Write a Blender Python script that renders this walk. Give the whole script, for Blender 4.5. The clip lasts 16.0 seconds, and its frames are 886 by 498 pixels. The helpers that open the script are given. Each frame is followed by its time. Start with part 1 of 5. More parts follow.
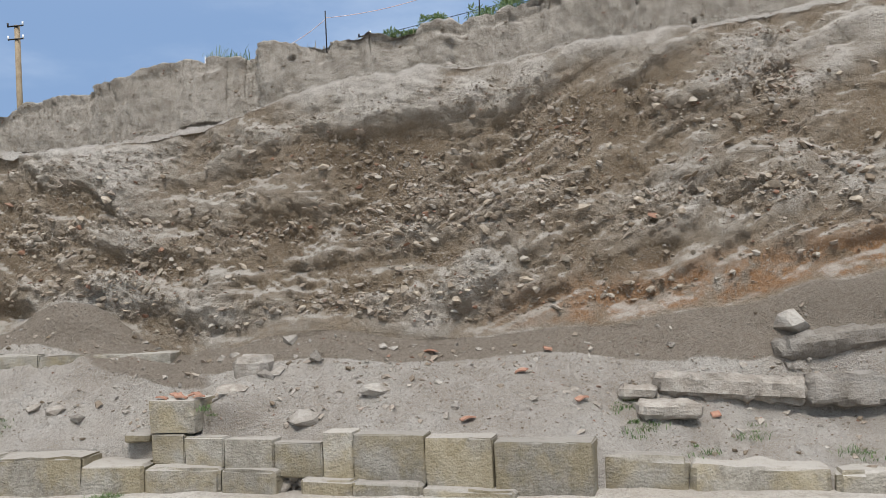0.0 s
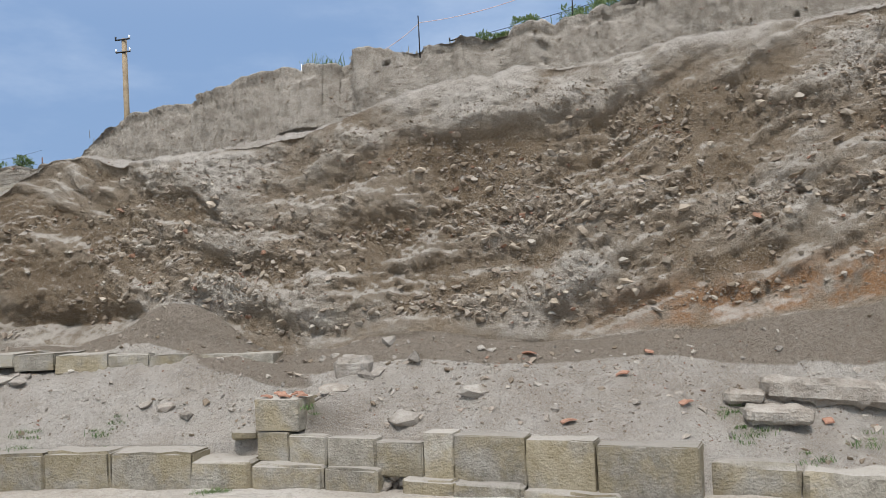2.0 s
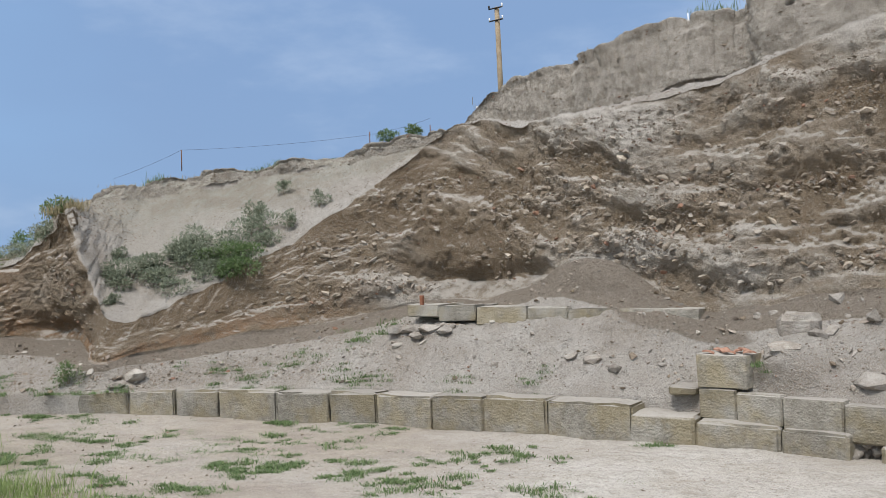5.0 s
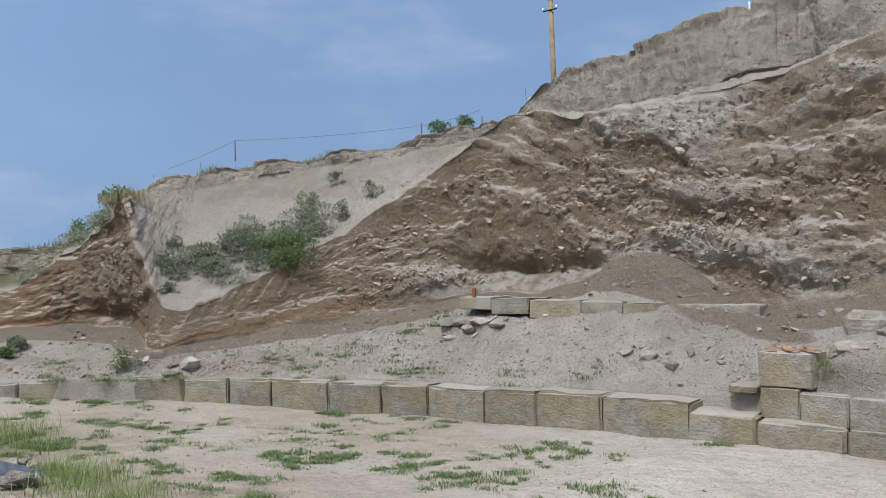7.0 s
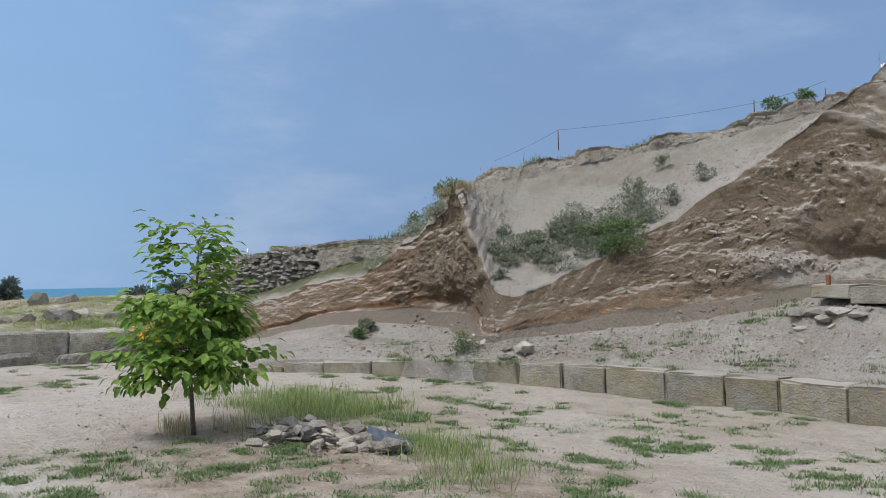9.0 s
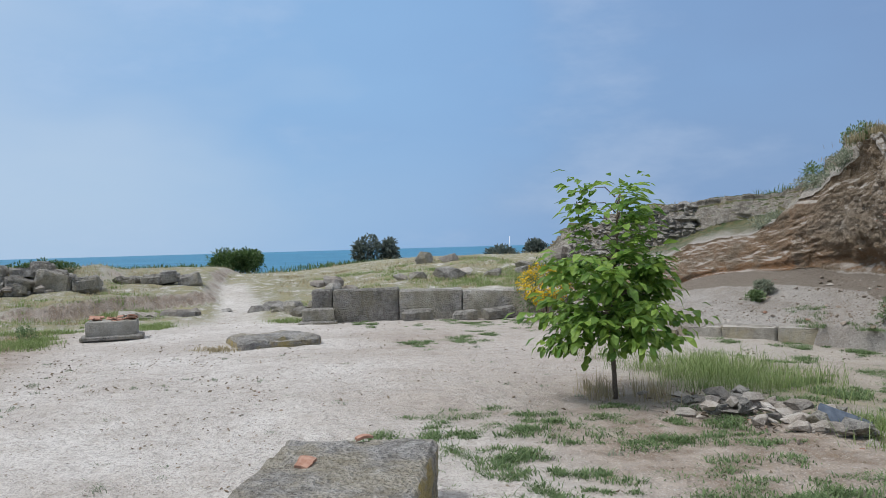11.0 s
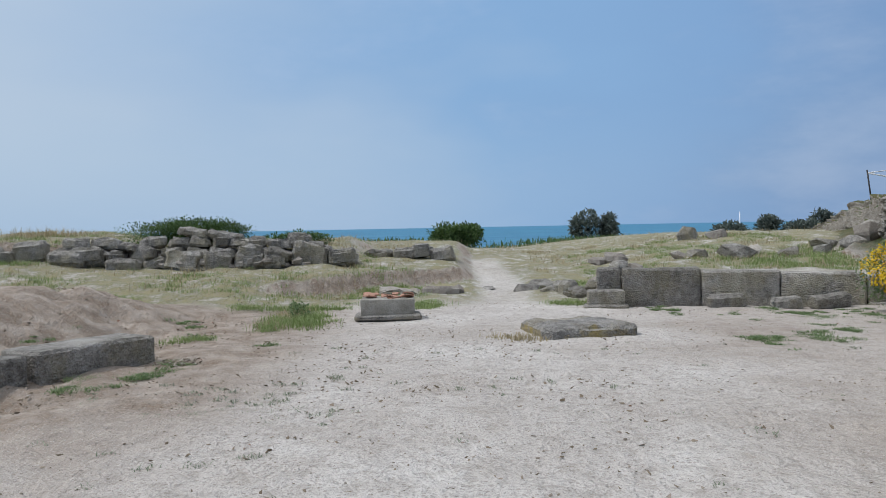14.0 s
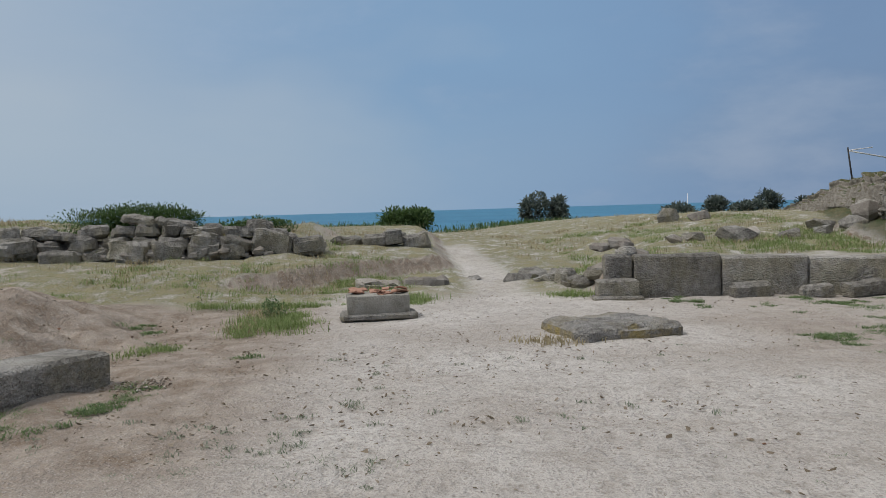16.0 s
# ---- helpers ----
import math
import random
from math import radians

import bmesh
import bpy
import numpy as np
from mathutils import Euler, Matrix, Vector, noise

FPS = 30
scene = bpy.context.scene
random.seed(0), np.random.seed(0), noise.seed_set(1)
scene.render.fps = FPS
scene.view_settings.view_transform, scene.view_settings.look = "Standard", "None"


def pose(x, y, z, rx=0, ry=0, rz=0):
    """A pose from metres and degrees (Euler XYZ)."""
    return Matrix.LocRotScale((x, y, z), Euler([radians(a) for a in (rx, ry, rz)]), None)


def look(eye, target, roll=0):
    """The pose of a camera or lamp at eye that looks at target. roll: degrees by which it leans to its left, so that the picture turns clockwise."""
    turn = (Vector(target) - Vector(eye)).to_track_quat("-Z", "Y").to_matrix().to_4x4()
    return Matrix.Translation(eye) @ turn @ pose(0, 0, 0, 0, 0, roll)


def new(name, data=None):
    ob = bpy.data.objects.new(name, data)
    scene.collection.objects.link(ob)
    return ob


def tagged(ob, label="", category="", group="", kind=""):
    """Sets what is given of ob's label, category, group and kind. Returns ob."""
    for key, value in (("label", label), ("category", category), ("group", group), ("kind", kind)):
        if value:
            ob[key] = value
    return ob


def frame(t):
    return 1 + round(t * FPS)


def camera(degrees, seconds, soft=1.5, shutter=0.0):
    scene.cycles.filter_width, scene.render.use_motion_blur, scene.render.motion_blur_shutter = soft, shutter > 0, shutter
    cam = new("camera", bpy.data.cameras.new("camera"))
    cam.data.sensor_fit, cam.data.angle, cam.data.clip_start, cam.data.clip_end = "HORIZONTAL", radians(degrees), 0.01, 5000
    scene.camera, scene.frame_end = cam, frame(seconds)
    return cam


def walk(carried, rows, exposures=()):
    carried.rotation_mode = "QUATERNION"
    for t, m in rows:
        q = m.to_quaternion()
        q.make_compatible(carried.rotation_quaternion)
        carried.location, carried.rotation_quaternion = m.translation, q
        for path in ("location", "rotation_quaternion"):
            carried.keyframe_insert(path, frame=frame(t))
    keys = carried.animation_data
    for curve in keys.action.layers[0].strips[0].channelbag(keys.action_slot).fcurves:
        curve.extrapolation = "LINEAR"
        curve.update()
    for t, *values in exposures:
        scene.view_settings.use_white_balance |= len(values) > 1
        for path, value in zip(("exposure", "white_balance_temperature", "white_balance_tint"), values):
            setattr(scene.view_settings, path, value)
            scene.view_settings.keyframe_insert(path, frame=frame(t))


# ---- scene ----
import itertools

cam = camera(54.9, 16.0, soft=0.85)
PATH = [
    (0, (-0.05, 0.733, 1.72), (-0.248, 2.72, 1.823), -3.0),
    (0.5, (-0.072, 0.746, 1.712), (-0.313, 2.728, 1.82), -3.0),
    (1, (-0.068, 0.741, 1.707), (-0.321, 2.722, 1.817), -2.9),
    (1.5, (-0.112, 0.714, 1.726), (-0.415, 2.688, 1.837), -3.0),
    (2, (-0.207, 0.697, 1.709), (-0.598, 2.655, 1.83), -2.9),
    (2.5, (-0.359, 0.673, 1.698), (-0.88, 2.6, 1.828), -2.6),
    (3, (-0.601, 0.634, 1.671), (-1.31, 2.499, 1.813), -2.1),
    (3.5, (-0.84, 0.753, 1.606), (-1.631, 2.583, 1.755), -2.9),
    (4, (-1.115, 0.706, 1.629), (-1.987, 2.501, 1.773), -3.0),
    (4.5, (-1.461, 0.561, 1.573), (-2.487, 2.274, 1.681), -1.4),
    (5, (-1.724, 0.405, 1.555), (-2.76, 2.113, 1.641), -2.1),
    (5.2, (-1.767, 0.398, 1.582), (-2.848, 2.079, 1.663), -2.1),
    (7.5, (-1.888, 0.431, 1.549), (-3.027, 2.073, 1.62), -1.5),
    (8, (-1.983, 0.386, 1.516), (-3.201, 1.97, 1.593), -1.7),
    (8.5, (-2.182, 0.346, 1.476), (-3.634, 1.718, 1.557), -1.2),
    (8.7, (-2.218, 0.311, 1.47), (-3.75, 1.594, 1.548), -1.2),
    (10.8, (-2.894, -0.176, 1.491), (-4.823, 0.354, 1.491), -1.4),
    (11, (-2.971, -0.223, 1.507), (-4.923, 0.212, 1.5), -1.6),
    (11.5, (-3.425, -0.391, 1.457), (-5.417, -0.219, 1.426), -1.5),
    (12, (-3.722, -0.672, 1.503), (-5.722, -0.678, 1.463), -2.6),
    (12.5, (-4.064, -0.883, 1.48), (-6.063, -0.926, 1.44), -3.4),
    (13, (-4.431, -1.086, 1.487), (-6.43, -1.133, 1.444), -3.1),
    (13.5, (-4.854, -1.382, 1.506), (-6.853, -1.411, 1.456), -1.4),
    (14, (-5.395, -1.577, 1.481), (-7.395, -1.61, 1.428), -1.1),
    (14.5, (-5.791, -1.814, 1.474), (-7.79, -1.857, 1.417), -0.6),
    (15, (-6.116, -2.049, 1.452), (-8.115, -2.057, 1.392), -0.5),
    (15.5, (-6.729, -2.208, 1.464), (-8.726, -2.125, 1.39), -0.7),
    (16, (-7.213, -2.412, 1.502), (-9.208, -2.306, 1.408), -1.7),
]
walk(cam, [(t, look(eye, target, roll)) for t, eye, target, roll in PATH],
     [(0, 0.36, 6500, 10), (5.2, 0.32, 6450, 10), (8.7, 0.12, 6300, 10), (11.0, 0.10, 6200, 10), (13.0, 0.0, 6150, 10), (14.5, -0.10, 6150, 10), (16, -0.33, 6550, 10)])

# ---- world and light ----
SUN_AZ, SUN_EL = 176.0, 58.0   # degrees: compass turn of the sun about z (0 = +y), height
world = bpy.data.worlds.new("sky_world")
scene.world = world
world.use_nodes = True


def node(nt, kind, ins=None, **props):
    n = nt.nodes.new(kind)
    if "data_type" in props:
        n.data_type = props["data_type"]
    if "blend_type" in props:
        n.blend_type = props["blend_type"]
    if "interpolation_type" in props:
        n.interpolation_type = props["interpolation_type"]
    if "operation" in props:
        n.operation = props["operation"]
    if "sky_type" in props:
        n.sky_type = props["sky_type"]
    if "sun_disc" in props:
        n.sun_disc = props["sun_disc"]
    if "sun_elevation" in props:
        n.sun_elevation = props["sun_elevation"]
    if "sun_rotation" in props:
        n.sun_rotation = props["sun_rotation"]
    if "air_density" in props:
        n.air_density = props["air_density"]
    if "dust_density" in props:
        n.dust_density = props["dust_density"]
    if "attribute_name" in props:
        n.attribute_name = props["attribute_name"]
    for k, v in (ins or {}).items():
        if isinstance(v, bpy.types.NodeSocket):
            nt.links.new(v, n.inputs[k])
        else:
            n.inputs[k].default_value = v
    return n


def mixc(nt, fac, a, b, mode="MIX"):
    n = node(nt, "ShaderNodeMix", data_type="RGBA", blend_type=mode)
    for idx, v in ((0, fac), (6, a), (7, b)):
        if isinstance(v, bpy.types.NodeSocket):
            nt.links.new(v, n.inputs[idx])
        elif idx == 0:
            n.inputs[0].default_value = v
        else:
            n.inputs[idx].default_value = (*v[:3], 1)
    return n.outputs[2]


def ramp(nt, fac, stops):
    n = node(nt, "ShaderNodeValToRGB", {0: fac})
    el = n.color_ramp.elements
    while len(el) < len(stops):
        el.new(0.5)
    for e, (p, c) in zip(el, stops):
        e.position = p
        e.color = (*c, 1) if len(c) == 3 else c
    return n.outputs[0]


def span(nt, v, lo, hi, a=0.0, b=1.0, smooth=True):
    n = node(nt, "ShaderNodeMapRange", {0: v, 1: lo, 2: hi, 3: a, 4: b}, interpolation_type="SMOOTHSTEP" if smooth else "LINEAR")
    return n.outputs[0]


def calc(nt, op, a, b=0.0):
    return node(nt, "ShaderNodeMath", {0: a, 1: b}, operation=op).outputs[0]


def build_sky():
    nt = world.node_tree
    nt.nodes.clear()
    co = node(nt, "ShaderNodeTexCoord").outputs["Generated"]
    sep = node(nt, "ShaderNodeSeparateXYZ", {0: co})
    sky = node(nt, "ShaderNodeTexSky", sky_type="NISHITA", sun_disc=False, sun_elevation=radians(SUN_EL),
               sun_rotation=radians(SUN_AZ), air_density=1.4, dust_density=2.0)
    nish = node(nt, "ShaderNodeVectorMath", {0: sky.outputs[0], 1: (0.10, 0.10, 0.10)}, operation="MULTIPLY").outputs[0]
    # cloud sheet: pale towards the open sea, slate blue over the hill
    flat = node(nt, "ShaderNodeMapping", {0: co, 3: (1.0, 1.0, 2.6)})
    soft = node(nt, "ShaderNodeTexNoise", {0: flat.outputs[0], 2: 1.7, 3: 4.0, 4: 0.5}).outputs[0]
    side = calc(nt, "ADD", calc(nt, "MULTIPLY", sep.outputs[1], 0.85), calc(nt, "MULTIPLY", sep.outputs[0], 0.22))
    dark = span(nt, calc(nt, "ADD", side, calc(nt, "MULTIPLY", calc(nt, "SUBTRACT", soft, 0.5), 0.9)), -0.72, 0.5)
    cloud = ramp(nt, dark, [(0.0, (0.50, 0.60, 0.72)), (0.40, (0.26, 0.435, 0.68)), (0.66, (0.235, 0.395, 0.64)), (1.0, (0.195, 0.305, 0.51))])
    hazed = span(nt, sep.outputs[2], 0.0, 0.16, 1.0, 0.0)
    west = span(nt, side, -0.5, 0.35, 1.0, 0.0)
    cloud = mixc(nt, calc(nt, "MULTIPLY", hazed, calc(nt, "MULTIPLY", west, 0.6)), cloud, (0.40, 0.56, 0.74))
    wisps = node(nt, "ShaderNodeTexNoise", {0: flat.outputs[0], 2: 3.4, 3: 6.0, 4: 0.55}).outputs[0]
    cloud = mixc(nt, span(nt, wisps, 0.48, 0.74, 0.0, 0.34), cloud, (0.55, 0.64, 0.78))
    over = span(nt, sep.outputs[2], 0.30, 0.75)
    cloud = mixc(nt, over, cloud, (1.0, 1.03, 1.08))
    col = mixc(nt, 0.9, nish, cloud)
    bg = node(nt, "ShaderNodeBackground", {0: col, 1: 1.0})
    out = node(nt, "ShaderNodeOutputWorld", {0: bg.outputs[0]})


build_sky()
sun = new("sun", bpy.data.lights.new("sun", "SUN"))
sun.data.energy, sun.data.angle, sun.data.color = 2.3, radians(11), (1.0, 0.965, 0.92)
_a, _e = radians(SUN_AZ), radians(SUN_EL)
sun.matrix_world = look((0, 0, 30), (-30 * math.sin(_a) * math.cos(_e), -30 * math.cos(_a) * math.cos(_e), 30 - 30 * math.sin(_e)))

# ---- materials ----


def material(name):
    m = bpy.data.materials.new(name)
    m.use_nodes = True
    nt = m.node_tree
    nt.nodes.clear()
    bsdf = node(nt, "ShaderNodeBsdfPrincipled", {"Roughness": 0.95, "Specular IOR Level": 0.15})
    node(nt, "ShaderNodeOutputMaterial", {0: bsdf.outputs[0]})
    return m, nt, bsdf


def tex(nt, scale, detail=4.0, rough=0.55, co=None, kind="noise"):
    if co is None:
        co = node(nt, "ShaderNodeNewGeometry").outputs["Position"]
    if kind == "noise":
        return node(nt, "ShaderNodeTexNoise", {0: co, 2: scale, 3: detail, 4: rough}).outputs[0]
    return node(nt, "ShaderNodeTexVoronoi", {0: co, 2: scale}).outputs[0]


def relief(nt, bsdf, height, strength, dist):
    b = node(nt, "ShaderNodeBump", {"Strength": strength, "Distance": dist, "Height": height})
    nt.links.new(b.outputs[0], bsdf.inputs["Normal"])


def cells(nt, scale):
    """Cell distance and a random value per cell."""
    n = node(nt, "ShaderNodeTexVoronoi", {0: node(nt, "ShaderNodeNewGeometry").outputs["Position"], 2: scale})
    return n.outputs[0], node(nt, "ShaderNodeSeparateColor", {0: n.outputs[1]}).outputs[0]


def hill_material():
    m, nt, bsdf = material("layered_earth")
    band, rust, sandy, pile, green, bank = (node(nt, "ShaderNodeAttribute", attribute_name=k).outputs["Fac"]
                                            for k in ("band", "rust", "sandy", "pile", "green", "bank"))
    geo = node(nt, "ShaderNodeNewGeometry")
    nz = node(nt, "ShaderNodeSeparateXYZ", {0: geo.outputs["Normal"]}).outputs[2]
    big, mid, fine, grit = tex(nt, 0.9), tex(nt, 4.0, 5, 0.6), tex(nt, 24.0, 5, 0.65), tex(nt, 75.0, 3, 0.6)
    speck = tex(nt, 150.0, 2, 0.6)
    peb, pick = cells(nt, 34.0)
    peb2, pick2 = cells(nt, 75.0)
    chip = calc(nt, "MULTIPLY", span(nt, peb, 0.42, 0.30), span(nt, pick, 0.66, 0.70))
    chip2 = calc(nt, "MULTIPLY", span(nt, peb2, 0.45, 0.30), span(nt, pick2, 0.60, 0.64))
    b = calc(nt, "ADD", band, calc(nt, "ADD", calc(nt, "MULTIPLY", calc(nt, "SUBTRACT", mid, 0.5), 0.5), calc(nt, "MULTIPLY", calc(nt, "SUBTRACT", fine, 0.5), 0.3)))
    face = ramp(nt, b, [(0.0, (0.228, 0.165, 0.103)), (0.26, (0.302, 0.229, 0.153)), (0.50, (0.379, 0.308, 0.232)),
                        (0.70, (0.463, 0.406, 0.338)), (0.88, (0.588, 0.534, 0.467)), (1.0, (0.661, 0.611, 0.547))])
    loess = mixc(nt, span(nt, mid, 0.36, 0.62), (0.406, 0.364, 0.312), (0.593, 0.542, 0.475))
    face = mixc(nt, bank, face, loess)
    face = mixc(nt, calc(nt, "MULTIPLY", rust, span(nt, mid, 0.34, 0.56)), face, (0.426, 0.220, 0.099))
    face = mixc(nt, span(nt, grit, 0.42, 0.56, 0.48, 0.0), face, (0.132, 0.097, 0.062))
    face = mixc(nt, calc(nt, "MULTIPLY", chip2, 0.45), face, (0.588, 0.529, 0.455))
    face = mixc(nt, calc(nt, "MULTIPLY", chip, 0.55), face, mixc(nt, pick, (0.705, 0.646, 0.566), (0.353, 0.294, 0.235)))
    face = mixc(nt, span(nt, speck, 0.55, 0.66, 0.0, 0.5), face, (0.678, 0.627, 0.554))
    face = mixc(nt, span(nt, speck, 0.45, 0.34, 0.0, 0.5), face, (0.124, 0.093, 0.062))
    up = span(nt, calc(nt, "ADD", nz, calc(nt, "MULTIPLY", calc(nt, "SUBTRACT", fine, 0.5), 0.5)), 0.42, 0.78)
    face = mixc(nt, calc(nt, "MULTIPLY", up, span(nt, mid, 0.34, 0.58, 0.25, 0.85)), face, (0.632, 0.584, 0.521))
    sand = mixc(nt, span(nt, big, 0.36, 0.62), (0.430, 0.373, 0.314), (0.545, 0.497, 0.440))
    sand = mixc(nt, span(nt, mid, 0.46, 0.66, 0.0, 0.5), sand, (0.618, 0.575, 0.524))
    sand = mixc(nt, span(nt, fine, 0.52, 0.36, 0.0, 0.4), sand, (0.295, 0.248, 0.202))
    sand = mixc(nt, calc(nt, "MULTIPLY", chip2, 0.5), sand, mixc(nt, pick2, (0.295, 0.248, 0.209), (0.720, 0.692, 0.646)))
    sand = mixc(nt, calc(nt, "MULTIPLY", chip, 0.7), sand, mixc(nt, pick, (0.720, 0.720, 0.698), (0.377, 0.323, 0.269)))
    sand = mixc(nt, span(nt, speck, 0.55, 0.66, 0.0, 0.55), sand, (0.720, 0.720, 0.702))
    sand = mixc(nt, span(nt, speck, 0.45, 0.34, 0.0, 0.5), sand, (0.216, 0.180, 0.144))
    heap = mixc(nt, span(nt, fine, 0.3, 0.7), (0.256, 0.212, 0.168), (0.327, 0.280, 0.230))
    heap = mixc(nt, calc(nt, "MULTIPLY", chip2, 0.35), heap, (0.428, 0.387, 0.339))
    heaped = span(nt, calc(nt, "ADD", pile, calc(nt, "MULTIPLY", calc(nt, "SUBTRACT", mid, 0.5), 0.35)), 0.40, 0.58)
    earth = mixc(nt, heaped, sand, heap)
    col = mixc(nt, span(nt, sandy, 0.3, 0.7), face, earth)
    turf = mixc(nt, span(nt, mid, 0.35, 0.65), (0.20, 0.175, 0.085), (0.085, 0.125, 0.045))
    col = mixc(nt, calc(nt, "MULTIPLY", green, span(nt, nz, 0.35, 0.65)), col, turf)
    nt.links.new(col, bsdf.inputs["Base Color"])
    h = calc(nt, "ADD", calc(nt, "MULTIPLY", fine, 0.9), calc(nt, "ADD", calc(nt, "MULTIPLY", calc(nt, "ADD", chip, calc(nt, "MULTIPLY", chip2, 0.5)), 0.45), calc(nt, "ADD", calc(nt, "MULTIPLY", grit, 0.5), calc(nt, "MULTIPLY", speck, 0.25))))
    relief(nt, bsdf, h, 1.0, 0.06)
    return m


def ground_material():
    m, nt, bsdf = material("trodden_earth")
    green = node(nt, "ShaderNodeAttribute", attribute_name="green").outputs["Fac"]
    soil = node(nt, "ShaderNodeAttribute", attribute_name="soil").outputs["Fac"]
    big, mid, fine, grit = tex(nt, 0.45, 4, 0.55), tex(nt, 2.6, 5, 0.6), tex(nt, 22.0, 4, 0.65), tex(nt, 70.0, 3, 0.65)
    peb, pick = cells(nt, 26.0)
    crumb = calc(nt, "MULTIPLY", span(nt, peb, 0.38, 0.26), span(nt, pick, 0.72, 0.76))
    col = mixc(nt, span(nt, big, 0.35, 0.65), (0.52, 0.478, 0.434), (0.63, 0.592, 0.548))
    dirt = mixc(nt, span(nt, mid, 0.35, 0.7), (0.225, 0.168, 0.12), (0.42, 0.352, 0.288))
    gz = node(nt, "ShaderNodeSeparateXYZ", {0: node(nt, "ShaderNodeNewGeometry").outputs["Normal"]}).outputs[2]
    steep = span(nt, gz, 0.955, 0.80)
    col = mixc(nt, span(nt, mid, 0.47, 0.72, 0.0, 0.6), col, (0.42, 0.375, 0.328))
    col = mixc(nt, calc(nt, "MAXIMUM", soil, steep), col, dirt)
    col = mixc(nt, span(nt, fine, 0.5, 0.36, 0.0, 0.5), col, (0.33, 0.295, 0.26))
    col = mixc(nt, span(nt, grit, 0.46, 0.36, 0.0, 0.5), col, (0.29, 0.255, 0.22))
    col = mixc(nt, span(nt, grit, 0.55, 0.66, 0.0, 0.5), col, (0.68, 0.64, 0.59))
    dry = mixc(nt, span(nt, mid, 0.35, 0.65), (0.15, 0.165, 0.075), (0.285, 0.255, 0.15))
    g = calc(nt, "MULTIPLY", calc(nt, "MULTIPLY", green, span(nt, gz, 0.82, 0.95)), span(nt, calc(nt, "ADD", calc(nt, "MULTIPLY", mid, 0.6), calc(nt, "MULTIPLY", fine, 0.4)), 0.36, 0.54))
    col = mixc(nt, g, col, dry)
    foot = tex(nt, 7.0, 3, 0.6)
    col = mixc(nt, span(nt, foot, 0.50, 0.36, 0.0, 0.38), col, (0.31, 0.27, 0.23))
    col = mixc(nt, calc(nt, "MULTIPLY", crumb, 0.6), col, mixc(nt, pick, (0.20, 0.17, 0.14), (0.30, 0.26, 0.22)))
    nt.links.new(col, bsdf.inputs["Base Color"])
    h = calc(nt, "ADD", calc(nt, "ADD", calc(nt, "MULTIPLY", fine, 0.6), calc(nt, "MULTIPLY", foot, 0.9)), calc(nt, "ADD", calc(nt, "MULTIPLY", mid, 0.8), calc(nt, "MULTIPLY", grit, 0.25)))
    relief(nt, bsdf, h, 1.0, 0.07)
    return m


def stone_material(name, base, dark, pale, lichen=None, lich=0.0, pits=0.5, random_tone=0.35, depth=0.022, dust=0.0):
    m, nt, bsdf = material(name)
    co = node(nt, "ShaderNodeNewGeometry").outputs["Position"]
    info = node(nt, "ShaderNodeObjectInfo").outputs["Random"]
    big, mid, fine = tex(nt, 2.2, 4, 0.6), tex(nt, 11.0, 5, 0.65), tex(nt, 55.0, 4, 0.7)
    hole = tex(nt, 34.0, kind="voronoi")
    stroke = node(nt, "ShaderNodeMapping", {0: co, 2: (0.0, radians(38), 0.0), 3: (5.0, 5.0, 34.0)}).outputs[0]
    chisel = tex(nt, 1.0, 3, 0.6, stroke)
    col = mixc(nt, span(nt, mid, 0.3, 0.7), dark, base)
    col = mixc(nt, span(nt, big, 0.45, 0.72, 0.0, 0.8), col, pale)
    col = mixc(nt, span(nt, fine, 0.48, 0.3, 0.0, pits), col, tuple(c * 0.45 for c in dark))
    col = mixc(nt, span(nt, tex(nt, 130.0, 3, 0.65), 0.54, 0.68, 0.0, 0.6), col, tuple(min(0.75, c * 1.3) for c in pale))
    col = mixc(nt, span(nt, chisel, 0.48, 0.36, 0.0, 0.13), col, dark)
    if lichen:
        pat = tex(nt, 1.5, 5, 0.65)
        nz = node(nt, "ShaderNodeSeparateXYZ", {0: node(nt, "ShaderNodeNewGeometry").outputs["Normal"]}).outputs[2]
        grown = calc(nt, "MULTIPLY", span(nt, pat, 0.42, 0.60), span(nt, nz, 0.2, 0.75, lich, lich * 0.2))
        col = mixc(nt, grown, col, lichen)
    if dust:
        up = node(nt, "ShaderNodeSeparateXYZ", {0: node(nt, "ShaderNodeNewGeometry").outputs["Normal"]}).outputs[2]
        laid = calc(nt, "MULTIPLY", span(nt, up, 0.45, 0.85), span(nt, mid, 0.25, 0.5, 0.5, 1.0))
        col = mixc(nt, calc(nt, "MULTIPLY", laid, dust), col, (0.40, 0.37, 0.33))
    tone = span(nt, info, 0.0, 1.0, 1.0 - random_tone, 1.0 + random_tone * 0.6, False)
    col = mixc(nt, 1.0, col, node(nt, "ShaderNodeCombineColor", {0: tone, 1: tone, 2: tone}).outputs[0], "MULTIPLY")
    nt.links.new(col, bsdf.inputs["Base Color"])
    h = calc(nt, "ADD", calc(nt, "ADD", calc(nt, "MULTIPLY", mid, 0.8), calc(nt, "MULTIPLY", chisel, 0.25)), calc(nt, "ADD", calc(nt, "MULTIPLY", fine, 0.55), calc(nt, "MULTIPLY", hole, 0.7 * pits)))
    relief(nt, bsdf, h, 0.9, depth)
    return m


